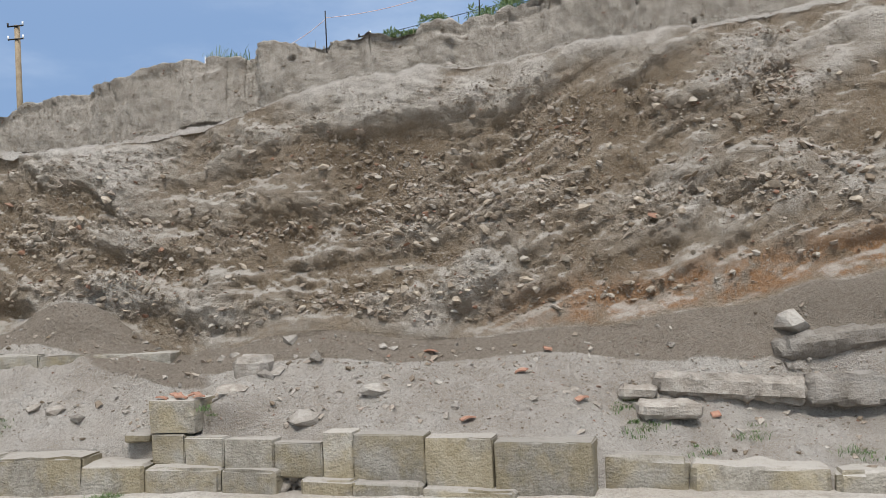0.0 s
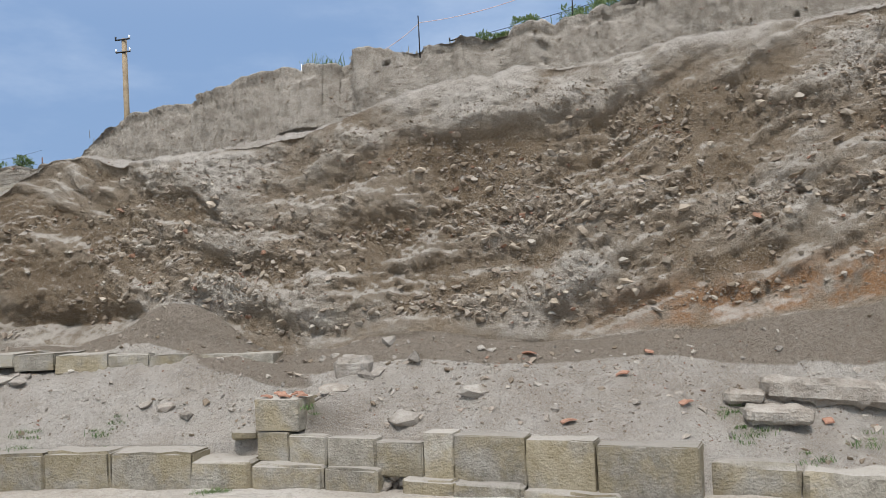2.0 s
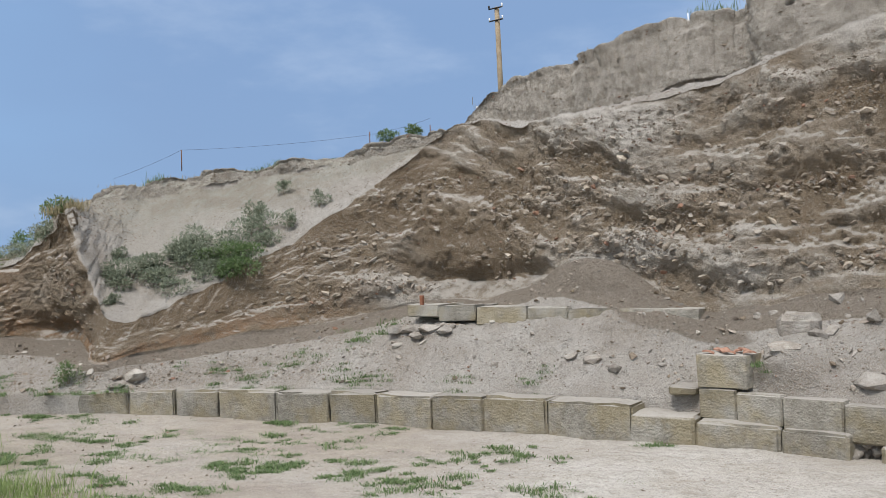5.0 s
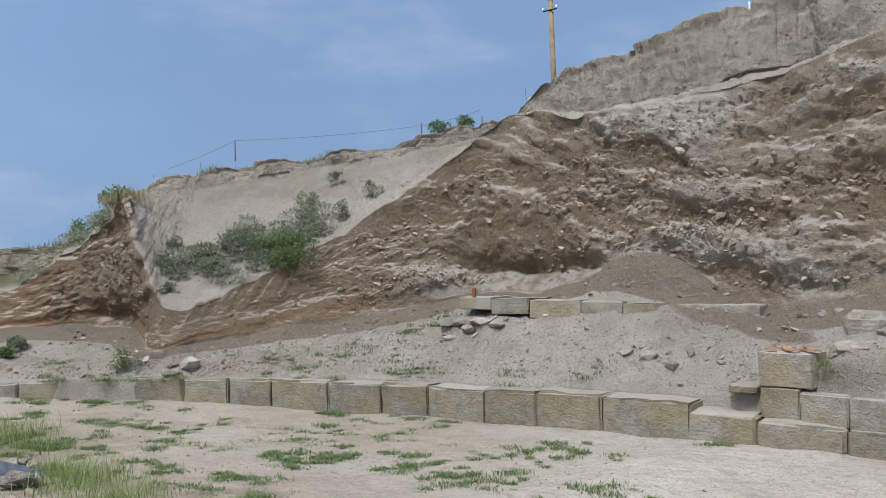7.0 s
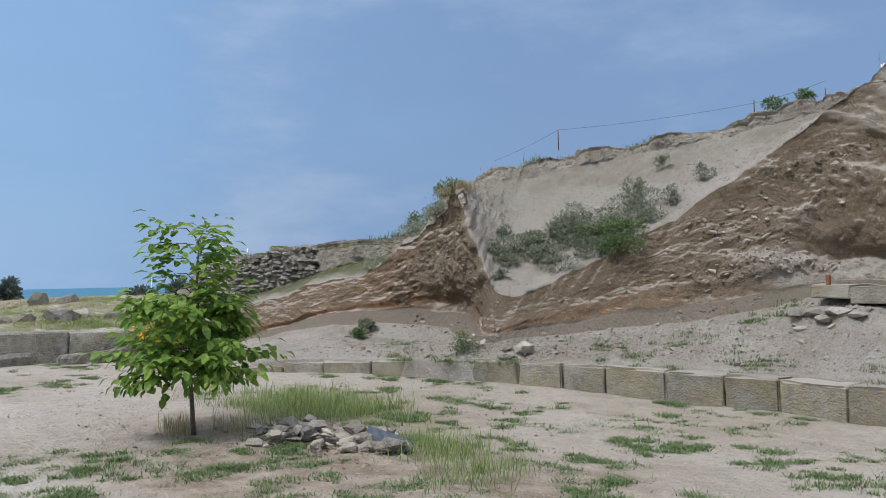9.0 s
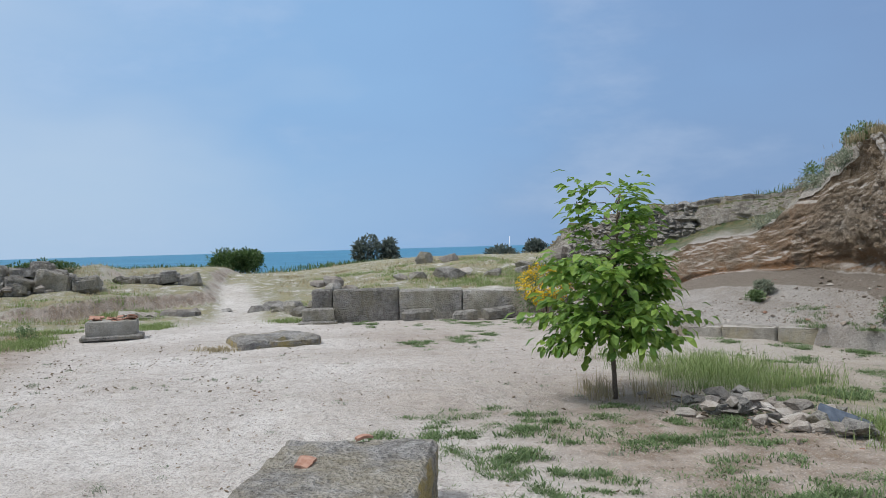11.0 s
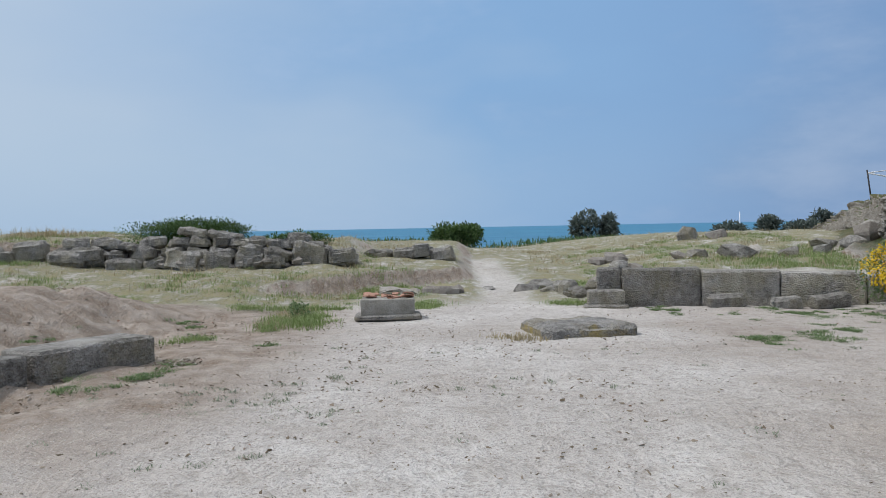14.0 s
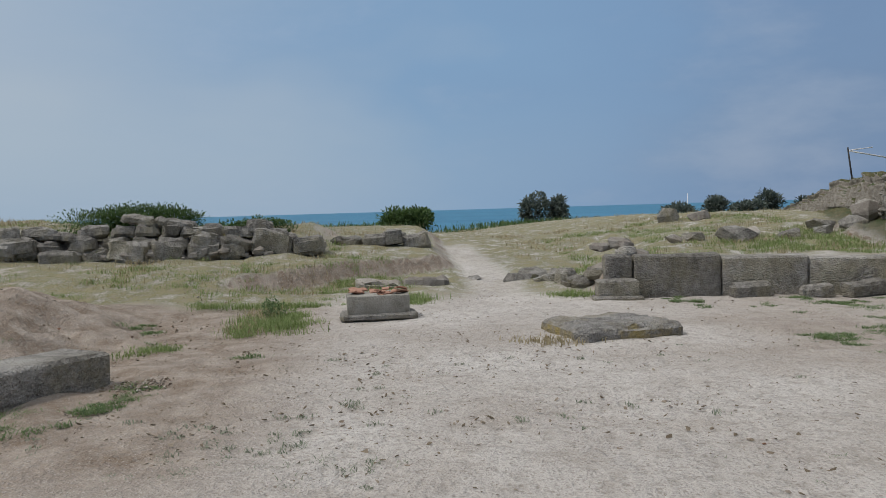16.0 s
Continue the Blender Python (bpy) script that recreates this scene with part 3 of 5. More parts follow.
    tone = 0.30 + (band - 0.30) * (1 - 0.55 * S(-9.0, -11.0, X)) + 0.16 * S(2.62, 2.95, zz + 0.1 * coarse) * S(-9.5, -7, X) - 0.22 * S(-8.8, -11.5, X) * (zz < 3)
    sandy = np.clip(S(2.03, 1.97, zz) + S(2.985, 3.01, zz) * S(4.05, 3.98, zz), 0, 1)
    green = S(5.0, 5.15, zz) * 0.95 + S(-16.5, -18.5, X) * S(3, 3.4, zz) * 0.7 + 0.25 * S(3.2, 3.9, zz) * S(-9, -11, X)
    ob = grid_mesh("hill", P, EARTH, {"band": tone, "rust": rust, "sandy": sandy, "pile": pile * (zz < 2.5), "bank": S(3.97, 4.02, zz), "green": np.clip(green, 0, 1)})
    tagged(ob, "excavated earth cliff with dipping brown and grey layers above sandy scree", "cliff", kind="structure")
    return P, nrm, zone, tone


HP, HN, HZ, HB = build_hill()
HC, HCZ = HP[::2, ::2], HZ[::2]   # coarser copy for finding heights

# ---- helpers for things ----


def part(name, me, mat, parent=None, label=""):
    """One mesh object, under a thing if one is given."""
    if isinstance(me, bmesh.types.BMesh):
        bm, me = me, bpy.data.meshes.new(name)
        bm.to_mesh(me)
        bm.free()
    if mat and not me.materials:
        me.materials.append(mat)
    ob = new(name, me)
    if parent:
        ob.parent = parent
    if label:
        tagged(ob, label)
    return ob


def thing(name, label, category, group="", kind="", at=None):
    ob = new(name)
    ob.empty_display_size = 0.2
    if at is not None:
        ob.matrix_world = at
    return tagged(ob, label, category, group, kind)


def block_mesh(name, lx, ly, lz, seed, rough=0.012, r=0.03, res=0.16, mat=None, wear=0.0):
    """A hewn stone: box with worn edges and an uneven skin; its base centre is the origin."""
    def ticks(length):
        rr = min(r, length * 0.25)
        n = max(2, int(length / res))
        return np.concatenate([[-length / 2], np.linspace(-length / 2 + rr, length / 2 - rr, n), [length / 2]])
    t = [ticks(v) for v in (lx, ly, lz)]
    half = np.array([lx, ly, lz]) / 2
    bm = bmesh.new()
    seen = {}

    def vert(p):
        k = tuple(round(c, 5) for c in p)
        if k not in seen:
            q = np.array(p)
            rr = np.minimum(r, half * 0.5)
            core = np.clip(q, -half + rr, half - rr)
            d = q - core
            n = np.linalg.norm(d / rr)
            if n > 1:
                q = core + d / n
            nv = Vector(d) if d.any() else Vector((0, 0, 1))
            nv.normalize()
            s = Vector(q) * 1.0 + Vector((seed * 7.31, seed * 3.17, seed * 1.7))
            off = rough * (0.7 * noise.fractal(s * 2.2, 0.9, 2.0, 3) + 0.9 * noise.fractal(s * 9.0, 0.9, 2.0, 3))
            edge = sum(abs(d) > 1e-6)
            if edge >= 2:
                off -= wear * max(0.0, noise.noise(s * 3.1) + 0.15)
            q = Vector(q) + nv * off
            seen[k] = bm.verts.new((q.x, q.y, q.z + lz / 2))
        return seen[k]
    for ax in range(3):
        a, b = [i for i in range(3) if i != ax]
        for side in (-1, 1):
            for i in range(len(t[a]) - 1):
                for j in range(len(t[b]) - 1):
                    quad = []
                    for u, v in ((i, j), (i + 1, j), (i + 1, j + 1), (i, j + 1)):
                        p = [0, 0, 0]
                        p[ax], p[a], p[b] = side * half[ax], t[a][u], t[b][v]
                        quad.append(vert(p))
                    bm.faces.new(quad)
    bmesh.ops.recalc_face_normals(bm, faces=bm.faces)
    for f in bm.faces:
        f.smooth = True
    me = bpy.data.meshes.new(name)
    bm.to_mesh(me)
    bm.free()
    me.set_sharp_from_angle(angle=radians(28))
    if mat:
        me.materials.append(mat)
    return me


def rock_mesh(name, seed, size=(1, 1, 1), rough=0.28, sub=2, mat=None):
    """A loose broken stone, base centre at the origin."""
    r = np.random.default_rng(1000 + seed)
    bm = bmesh.new()
    for _ in range({1: 10, 2: 16, 3: 22}[sub]):
        n = r.normal(size=3)
        n /= np.linalg.norm(n)
        p = n * 0.5 * r.uniform(1 - rough, 1.05)
        bm.verts.new((p[0] * size[0], p[1] * size[1], max(p[2], -0.36) * size[2]))
    hull = bmesh.ops.convex_hull(bm, input=bm.verts)
    bmesh.ops.delete(bm, geom=[v for v in bm.verts if not v.link_faces], context="VERTS")
    low = min(v.co.z for v in bm.verts)
    for v in bm.verts:
        v.co.z -= low * 0.85
    for f in bm.faces:
        f.smooth = False
    me = bpy.data.meshes.new(name)
    bm.to_mesh(me)
    bm.free()
    if mat:
        me.materials.append(mat)
    return me


def ground_at(x, y):
    return float(ground_height(x, y))


def hill_at(x, y, zmax=99.0, zones=(0, 9)):
    """Height of the slope, ledge or bank at x, y."""
    d = (HC[..., 0] - x) ** 2 + (HC[..., 1] - y) ** 2 + np.where(HC[..., 2] > zmax, 1e3, 0) + np.where((HCZ < zones[0]) | (HCZ > zones[1]), 1e3, 0)
    i, j = np.unravel_index(np.argmin(d), d.shape)
    return float(HC[i, j, 2])


def unit_rocks(n, sub):
    out = []
    for k in range(n):
        me = rock_mesh("tmp", 40 + k, (1, 1, 0.72), 0.45, sub)
        v = np.array([q.co[:] for q in me.vertices])
        v[:, 2] -= 0.3
        f = [list(p.vertices) for p in me.polygons]
        bpy.data.meshes.remove(me)
        out.append((v, f))
    return out


def scatter(name, pos, size, mat, rng, sub=1, flat=1.0):
    """Many small stones as one mesh."""
    lib = unit_rocks(7, sub)
    V, F, base = [], [], 0
    for p, s in zip(pos, size):
        v, f = lib[rng.integers(len(lib))]
        a, b, c = rng.uniform(0, 6.28, 3)
        rot = np.array(Euler((0.5 * math.sin(a), 0.5 * math.sin(b), c)).to_matrix())
        q = (v * np.array([s * rng.uniform(0.8, 1.5), s * rng.uniform(0.7, 1.1), s * flat * rng.uniform(0.6, 1.0)])) @ rot.T + p
        V.append(q)
        F += [[i + base for i in face] for face in f]
        base += len(v)
    me = bpy.data.meshes.new(name)
    me.from_pydata(np.concatenate(V).tolist(), [], F)
    me.materials.append(mat)
    return new(name, me)


def wall_of(name, label, category):
    return thing(name, label, category, kind="structure")


def lay(parent, name, mat, a, b, z0, z1, depth, seed, tilt=0.0, rough=0.012, r=0.03, wear=0.0, top=0.0):
    """One hewn block whose front face runs from a to b (seen from the court), standing from z0 to z1."""
    a, b = Vector((*a, 0)), Vector((*b, 0))
    d = b - a
    side = Vector((-d.y, d.x, 0)).normalized()
    mid = (a + b) / 2 + side * depth / 2
    me = block_mesh(name, d.length - 0.008, abs(depth), z1 - z0, seed, rough, r, mat=mat, wear=wear)
    ob = part(name, me, None, parent)
    ob.matrix_world = Matrix.Translation((mid.x, mid.y, z0)) @ Matrix.Rotation(math.atan2(d.y, d.x), 4, "Z") @ Matrix.Rotation(radians(tilt), 4, "Y") @ Matrix.Rotation(radians(top), 4, "X")
    return ob


rng = np.random.default_rng(7)
# ---- curved kerb round the court ----
curb = wall_of("kerb_wall", "curved low kerb of yellowish limestone blocks with lichen", "kerb")
CURB = np.array([(-16.6, 5.35), (-15.55, 6.0), (-14.75, 6.75), (-13.55, 7.78), (-11.95, 8.66), (-10.5, 9.08), (-9.35, 9.27), (-8.2, 9.38), (-7.1, 9.44), (-5.9, 9.46), (-4.86, 9.42)])


def curb_points():
    u = np.linspace(0, len(CURB) - 1, 400)
    p = rail_curve(np.column_stack([CURB, np.zeros(len(CURB))]), u)[:, :2]
    s = np.concatenate([[0], np.cumsum(np.linalg.norm(np.diff(p, axis=0), axis=1))])
    return p, s


cp, cs = curb_points()
s0, k = 0.0, 0
while s0 < cs[-1] - 0.3:
    ln = min(rng.uniform(0.68, 0.98), cs[-1] - s0)
    if cs[-1] - s0 - ln < 0.4:
        ln = cs[-1] - s0
    a = [np.interp(s0, cs, cp[:, i]) for i in (0, 1)]
    b = [np.interp(s0 + ln, cs, cp[:, i]) for i in (0, 1)]
    lift = 0.20 + rng.uniform(-0.012, 0.012) - 0.10 * float(S(-14.5, -16, a[0]))
    lay(curb, "block", ASHLAR, a, b, -0.34, lift, 0.42, k, rng.uniform(-0.9, 0.9), 0.024, 0.03, 0.09)
    s0 += ln
    k += 1

# ---- straight retaining wall with its tall corner block ----
keep = wall_of("retaining_wall", "low wall of smooth greenish yellow limestone ashlar", "wall")


def on_wall(x):
    return (x, 9.62 - 0.2 * (x + 4.2))


edges = [-4.2, -3.79, -3.33, -2.76, -2.23, -1.90, -1.16, -0.49, 0.43]
tops = [0.37, 0.335, 0.315, 0.285, 0.385, 0.365, 0.33, 0.29]
feet = [0.045, 0.02, -0.03, -0.07, -0.11, -0.12, -0.16, -0.34]
for k in range(8):
    lay(keep, "block", ASHLAR, on_wall(edges[k]), on_wall(edges[k + 1]), feet[k], tops[k], 0.36 if k else 0.5, 60 + k, 0.6, 0.012, 0.014, 0.05)
lay(keep, "corner_block", ASHLAR, (-4.2, 9.61), (-3.66, 9.53), 0.374, 0.725, 0.46, 75, 0.0, 0.01, 0.01, 0.03)
plinth = wall_of("plinth_course", "rough grey limestone footing course with eroded holes", "footing")
foot = [(-4.9, 9.40, 0.10), (-4.2, 9.40, 0.055), (-3.35, 9.34, 0.035), (-2.72, 9.20, -0.01), (-2.45, 9.15, -0.05), (-1.9, 9.02, -0.07), (-1.2, 8.9, -0.125), (-0.3, 8.72, -0.17)]
for k in range(7):
    if k == 3:
        continue
    lay(plinth, "block", ASHLAR, foot[k][:2], foot[k + 1][:2], -0.42, foot[k][2] - 0.008, 0.5, 90 + k, 1.2, 0.022, 0.03, 0.06)
low = wall_of("low_kerb", "half-buried weathered limestone kerb stones", "kerb")
for k, (a, b, z) in enumerate([((0.52, 8.96), (1.3, 8.84), 0.10), ((1.3, 8.82), (2.5, 8.66), 0.03), ((2.52, 8.62), (3.7, 8.48), -0.04), ((3.7, 8.46), (4.8, 8.4), -0.06)]):
    lay(low, "block", ASHLAR, a, b, -0.4, z, 0.5, 110 + k, 2.5, 0.03, 0.05, 0.06)

# ---- stone ledge under the cliff ----
ledge = wall_of("stone_ledge", "row of squared limestone slabs half covered by sand", "ledge")
lx = [-8.63, -8.1, -7.5, -6.72, -6.14, -5.46, -4.45]
for k in range(6):
    t = 1.29 - 0.022 * k
    lay(ledge, "slab", ASHLAR, (lx[k], 10.72 + 0.01 * k), (lx[k + 1], 10.73 + 0.01 * k), t - (0.17, 0.22, 0.25, 0.22, 0.2, 0.24)[k], t, 0.75, 130 + k, (0.4, -0.6, 0.3, 1.0, -0.8, 1.2)[k], 0.016, 0.012, 0.06)
for k, (x, y, z, s) in enumerate([(-8.45, 10.58, .98, .36), (-8.15, 10.56, .96, .30), (-8.72, 10.52, 1.0, .3), (-8.3, 10.45, .9, .26), (-7.9, 10.55, .93, .22), (-8.6, 10.4, .88, .2)]):
    ob = part("fallen_stone", rock_mesh("fallen_stone", k + 3, (s * 1.5, s, s * 0.5), 0.3, 3, PALESTONE), None)
    ob.matrix_world = pose(x, y, min(z, hill_at(x, y, 2.0)) - 0.02, 0, 8 * (k % 2), 40 * k)
    tagged(ob, "broken flat limestone piece lying on the sandy slope", "stone", "stones below the ledge")
stub = part("wooden_peg", block_mesh("wooden_peg", 0.05, 0.05, 0.14, 5, 0.003, 0.008, mat=plain_material("weathered_red_wood", (0.20, 0.085, 0.05), (0.28, 0.13, 0.08))), None)
stub.matrix_world = pose(-8.45, 10.85, 1.285)
tagged(stub, "short reddish wooden peg on the end of the ledge", "peg")

# ---- slabs and larger stones on the slope ----


def slab(name, label, x, y, z, lx_, ly_, lz_, rz=0, rx=0, ry=0, seed=1, mat=None, rough=0.03, r=0.06, wear=0.08, category="stone slab", group=""):
    ob = part(name, block_mesh(name, lx_, ly_, lz_, seed, rough, r, 0.08, mat or PALESTONE, wear), None)
    ob.matrix_world = pose(x, y, z, rx, ry, rz)
    return tagged(ob, label, category, group)


slab("stone_slab", "long undercut limestone slab jutting from the slope", 1.95, 10.2, 0.43, 1.56, 0.8, 0.26, -2, -5, 5, 3, PALESTONE, 0.045, 0.07, 0.12)
slab("stone_slab", "broken limestone slab with a rough edge on the slope", 3.5, 10.16, 0.32, 1.7, 0.85, 0.32, 3, -5, 2, 4, PALESTONE, 0.045, 0.07, 0.12)
slab("stone_slab", "large flat limestone slab at the foot of the cliff", 3.6, 10.5, 0.86, 2.2, 0.9, 0.26, 4, -9, -4, 5, PALESTONE, 0.06, 0.10, 0.14)
slab("stone_slab", "small worn limestone slab sunk in the sand", 1.25, 9.6, 0.36, 0.62, 0.4, 0.16, 5, 0, 3, 6, PALESTONE)
slab("stone_slab", "small worn limestone slab sunk in the sand", 1.0, 9.85, 0.52, 0.4, 0.3, 0.14, -8, 0, 3, 7, PALESTONE)
slab("stone_slab", "squared stone showing its end beside the sand heap", -3.25, 10.36, 0.80, 0.42, 0.4, 0.30, -6, 0, 0, 8, PALESTONE)
slab("stone_slab", "flat stone end beside the tall corner block", -4.38, 9.88, 0.26, 0.32, 0.4, 0.12, 0, 0, 2, 9, ASHLAR)
for k, (x, y, s, f) in enumerate([(-2.5, 9.62, .34, .6), (-3.35, 9.78, .36, .35), (-2.95, 10.2, .26, .5), (-3.05, 10.05, .2, .6), (-1.75, 9.75, .32, .5), (-2.9, 10.62, .2, .8), (-2.55, 10.35, .2, .7),
                                  (2.72, 10.28, .34, .8), (-12.2, 8.86, .34, .55), (-12.35, 8.6, .26, .5), (-0.9, 9.6, .15, .6), (0.35, 9.7, .14, .7), (-5.6, 10.2, .22, .5), (-5.9, 10.25, .2, .5), (-5.3, 10.15, .18, .6)]):
    ob = part("rock", rock_mesh("rock", 20 + k, (s * 1.3, s, s * f * 1.2), 0.35, 3, PALESTONE), None)
    ob.matrix_world = pose(x, y, hill_at(x, y, 2.2) - 0.03, 10 * math.sin(k), 8 * math.cos(k), 47 * k)
    tagged(ob, "angular pale limestone rock lying on the scree", "rock", "rocks on the slope")

for k in range(9):
    x = -2.75 + 0.05 * k
    ob = part("rock", rock_mesh("rock", 45 + k, (0.2, 0.22, 0.14 + 0.03 * (k % 3)), 0.35, 2, PALESTONE), None)
    ob.matrix_world = pose(x, 9.32 + 0.05 * (k % 3) + 0.02 * k, -0.26 + 0.05 * (k % 4), 10 * k, 20, 47 * k)
    tagged(ob, "small stone filling the broken gap in the footing", "rock", "stones in the footing gap")

TILE = plain_material("terracotta", (0.30, 0.15, 0.10), (0.42, 0.26, 0.19), 30.0)


def shard(x, y, z, s, k, label="broken terracotta tile fragment", group="terracotta fragments"):
    bm = bmesh.new()
    bmesh.ops.create_grid(bm, x_segments=4, y_segments=2, size=0.5)
    for v in bm.verts:
        n = noise.noise(v.co * 2.5 + Vector((k * 3.1, 0, 0)))
        v.co = Vector((v.co.x * s * (1 + 0.5 * n), v.co.y * s * 0.7 * (1 - 0.4 * n), 0.10 * s * (1 - 4 * v.co.x ** 2)))
    r = bmesh.ops.extrude_face_region(bm, geom=bm.faces[:])
    bmesh.ops.translate(bm, verts=[v for v in r["geom"] if isinstance(v, bmesh.types.BMVert)], vec=(0, 0, 0.016))
    bmesh.ops.recalc_face_normals(bm, faces=bm.faces)
    ob = part("tile_fragment", bm, TILE)
    ob.matrix_world = pose(x, y, z, 14 * math.sin(k * 2.1), 12 * math.cos(k * 1.3), 63 * k)
    return tagged(ob, label, "tile fragment", group)


for k in range(7):
    shard(-4.08 + 0.07 * k, 9.68 + 0.1 * ((k * 5) % 3), 0.735 + 0.008 * (k % 3), 0.12, k, "terracotta fragment lying on the tall corner block")
for k, (x, y) in enumerate([(-0.75, 9.35), (1.75, 9.7), (-1.2, 10.3), (0.4, 9.5), (0.1, 10.3), (-0.2, 9.9)]):
    shard(x, y, hill_at(x, y, 2.2) + 0.01, 0.13, k + 9, "terracotta fragment lying on the scree")

SLABSTONE = stone_material("speckled_grey_limestone", (0.36, 0.342, 0.316), (0.15, 0.14, 0.125), (0.47, 0.452, 0.425), (0.46, 0.36, 0.14), 0.9, 1.0, 0.05, 0.06)

# ---- court: worn slabs and blocks ----
slab("stone_slab", "pitted grey limestone slab with a yellow side on the court", -7.30, 0.13, -0.02, 1.72, 0.93, 0.37, -17.5, 0, 0, 31, SLABSTONE, 0.02, 0.03, 0.05)
shard(-7.62, 0.02, 0.355, 0.12, 31, "pink terracotta fragment lying on the grey slab")
shard(-8.1, 0.40, 0.355, 0.10, 33, "small terracotta fragment lying on the grey slab")
slab("stone_slab", "low pitted limestone slab sunk in the trodden earth", -17.1, 0.05, -0.06, 1.25, 1.3, 0.20, 12, 0, 0, 32, SLABSTONE, 0.03, 0.09, 0.1)
box = thing("tile_plinth", "square stone plinth heaped with red tile fragments", "plinth", at=pose(-19.25, -2.72, 0, 0, 0, 4))
part("footing", block_mesh("footing", 0.8, 1.05, 0.09, 41, 0.02, 0.04, mat=WEATHERED, wear=0.05), None, box).matrix_parent_inverse = Matrix()
ob = part("body", block_mesh("body", 0.68, 0.86, 0.28, 42, 0.01, 0.025, mat=stone_material("grey_concrete_stone", (0.30, 0.285, 0.25), (0.22, 0.205, 0.17), (0.37, 0.35, 0.31))), None, box)
ob.location.z = 0.06
for k in range(14):
    shard(-19.25 + rng.uniform(-.25, .25), -2.72 + rng.uniform(-.36, .36), 0.345 + 0.012 * (k % 4), rng.uniform(0.12, 0.22), k + 50, "red tile fragment heaped on the square plinth", "tiles on the plinth")
lb = "long weathered limestone block lying at the edge of the court"
for k, (a, b) in enumerate([((-15.05, -5.03), (-13.72, -5.74)), ((-13.68, -5.80), (-12.2, -6.50))]):
    ob = lay(None, "stone_block", WEATHERED, b, a, -0.05, 0.31 - 0.03 * k, 0.62, 45 + k, 0, 0.016, 0.035, 0.05)
    tagged(ob, lb, "stone block", "blocks along the court's edge")
heap = scatter("gravel_heap", [(-14.9 + rng.normal(0, .18), -4.72 + rng.normal(0, .12), 0.02) for _ in range(160)], rng.uniform(0.02, 0.06, 160), CHIPS, rng)
tagged(heap, "small heap of pale gravel beside the long block", "gravel", kind="stuff")

# ---- ashlar wall towards the sea ----
gw = wall_of("ashlar_wall", "low wall of large pitted dark grey limestone blocks", "wall")


def gfront(y):
    return (-20.75 + 0.19 * (y - 1.0), y)


gy = [1.36, 2.70, 4.0, 5.35]
for k in range(3):
    lay(gw, "block", WEATHERED, gfront(gy[k + 1]), gfront(gy[k]), -0.1, 0.66 - 0.045 * k, -0.5, 150 + k, 0, 0.016, 0.035, 0.04)
lay(gw, "end_block", WEATHERED, (-20.72, 1.35), (-20.78, 0.93), -0.1, 0.665, -0.6, 155, 0, 0.016, 0.04, 0.05)
lay(gw, "step_block", WEATHERED, (-20.35, 1.36), (-20.42, 0.70), -0.06, 0.30, -0.35, 156, 0, 0.012, 0.03, 0.04)
lay(gw, "footing", WEATHERED, (-20.25, 1.4), (-20.35, 0.62), -0.12, 0.05, -0.45, 157, 0, 0.012, 0.03, 0.04)
for k, (a, b, t) in enumerate([(5.37, 5.72, .48), (5.74, 6.15, .46), (6.17, 6.7, .4)]):
    lay(gw, "block", WEATHERED, gfront(b), gfront(a), 0.0, t, -0.4, 158 + k, 0, 0.014, 0.03, 0.04)
lay(gw, "footing", WEATHERED, (-19.7, 6.7), (-19.85, 5.35), -0.1, 0.06, -0.3, 162, 0, 0.012, 0.03, 0.04)
for k, (y, w, h, d) in enumerate([(3.03, .62, .26, .3), (3.98, .5, .2, .25), (4.66, .66, .25, .3)]):
    ob = part("fallen_block", block_mesh("fallen_block", d, w, h, 170 + k, 0.03, 0.05, mat=WEATHERED, wear=0.08), None)
    ob.matrix_world = pose(gfront(y)[0] + 0.26, y, -0.03, 3, 4, 5 * k - 4)
    tagged(ob, "broken weathered stone lying against the ashlar wall", "stone block", "stones against the ashlar wall")


def stone_row(parent, pts, z0, h, depth, seed, mat, smin=0.22, smax=0.6):
    """One uneven course of field stones along pts."""
    p = np.array(pts, float)
    s = np.concatenate([[0], np.cumsum(np.linalg.norm(np.diff(p, axis=0), axis=1))])
    r, u = np.random.default_rng(seed), 0.0
    while u < s[-1] - 0.1:
        w = r.uniform(smin, smax)
        x, y = (np.interp(u + w / 2, s, p[:, i]) for i in (0, 1))
        hh = h * r.uniform(0.65, 1.3)
        me = block_mesh("stone", w * 0.97, depth * r.uniform(0.8, 1.1), hh, seed * 13 + int(u * 10), 0.07, 0.09, 0.14, mat, 0.16)
        ob = part("stone", me, None, parent)
        x1, y1 = (np.interp(u + w, s, p[:, i]) for i in (0, 1))
        x0, y0 = (np.interp(u, s, p[:, i]) for i in (0, 1))
        zz = ground_at(x, y) - 0.06 if z0 is None else z0
        ob.matrix_world = pose(x + r.normal(0, .06), y + r.normal(0, .03), zz + r.normal(0, .03), r.normal(0, 6), r.normal(0, 6), math.degrees(math.atan2(y1 - y0, x1 - x0)) + r.normal(0, 4))
        u += w


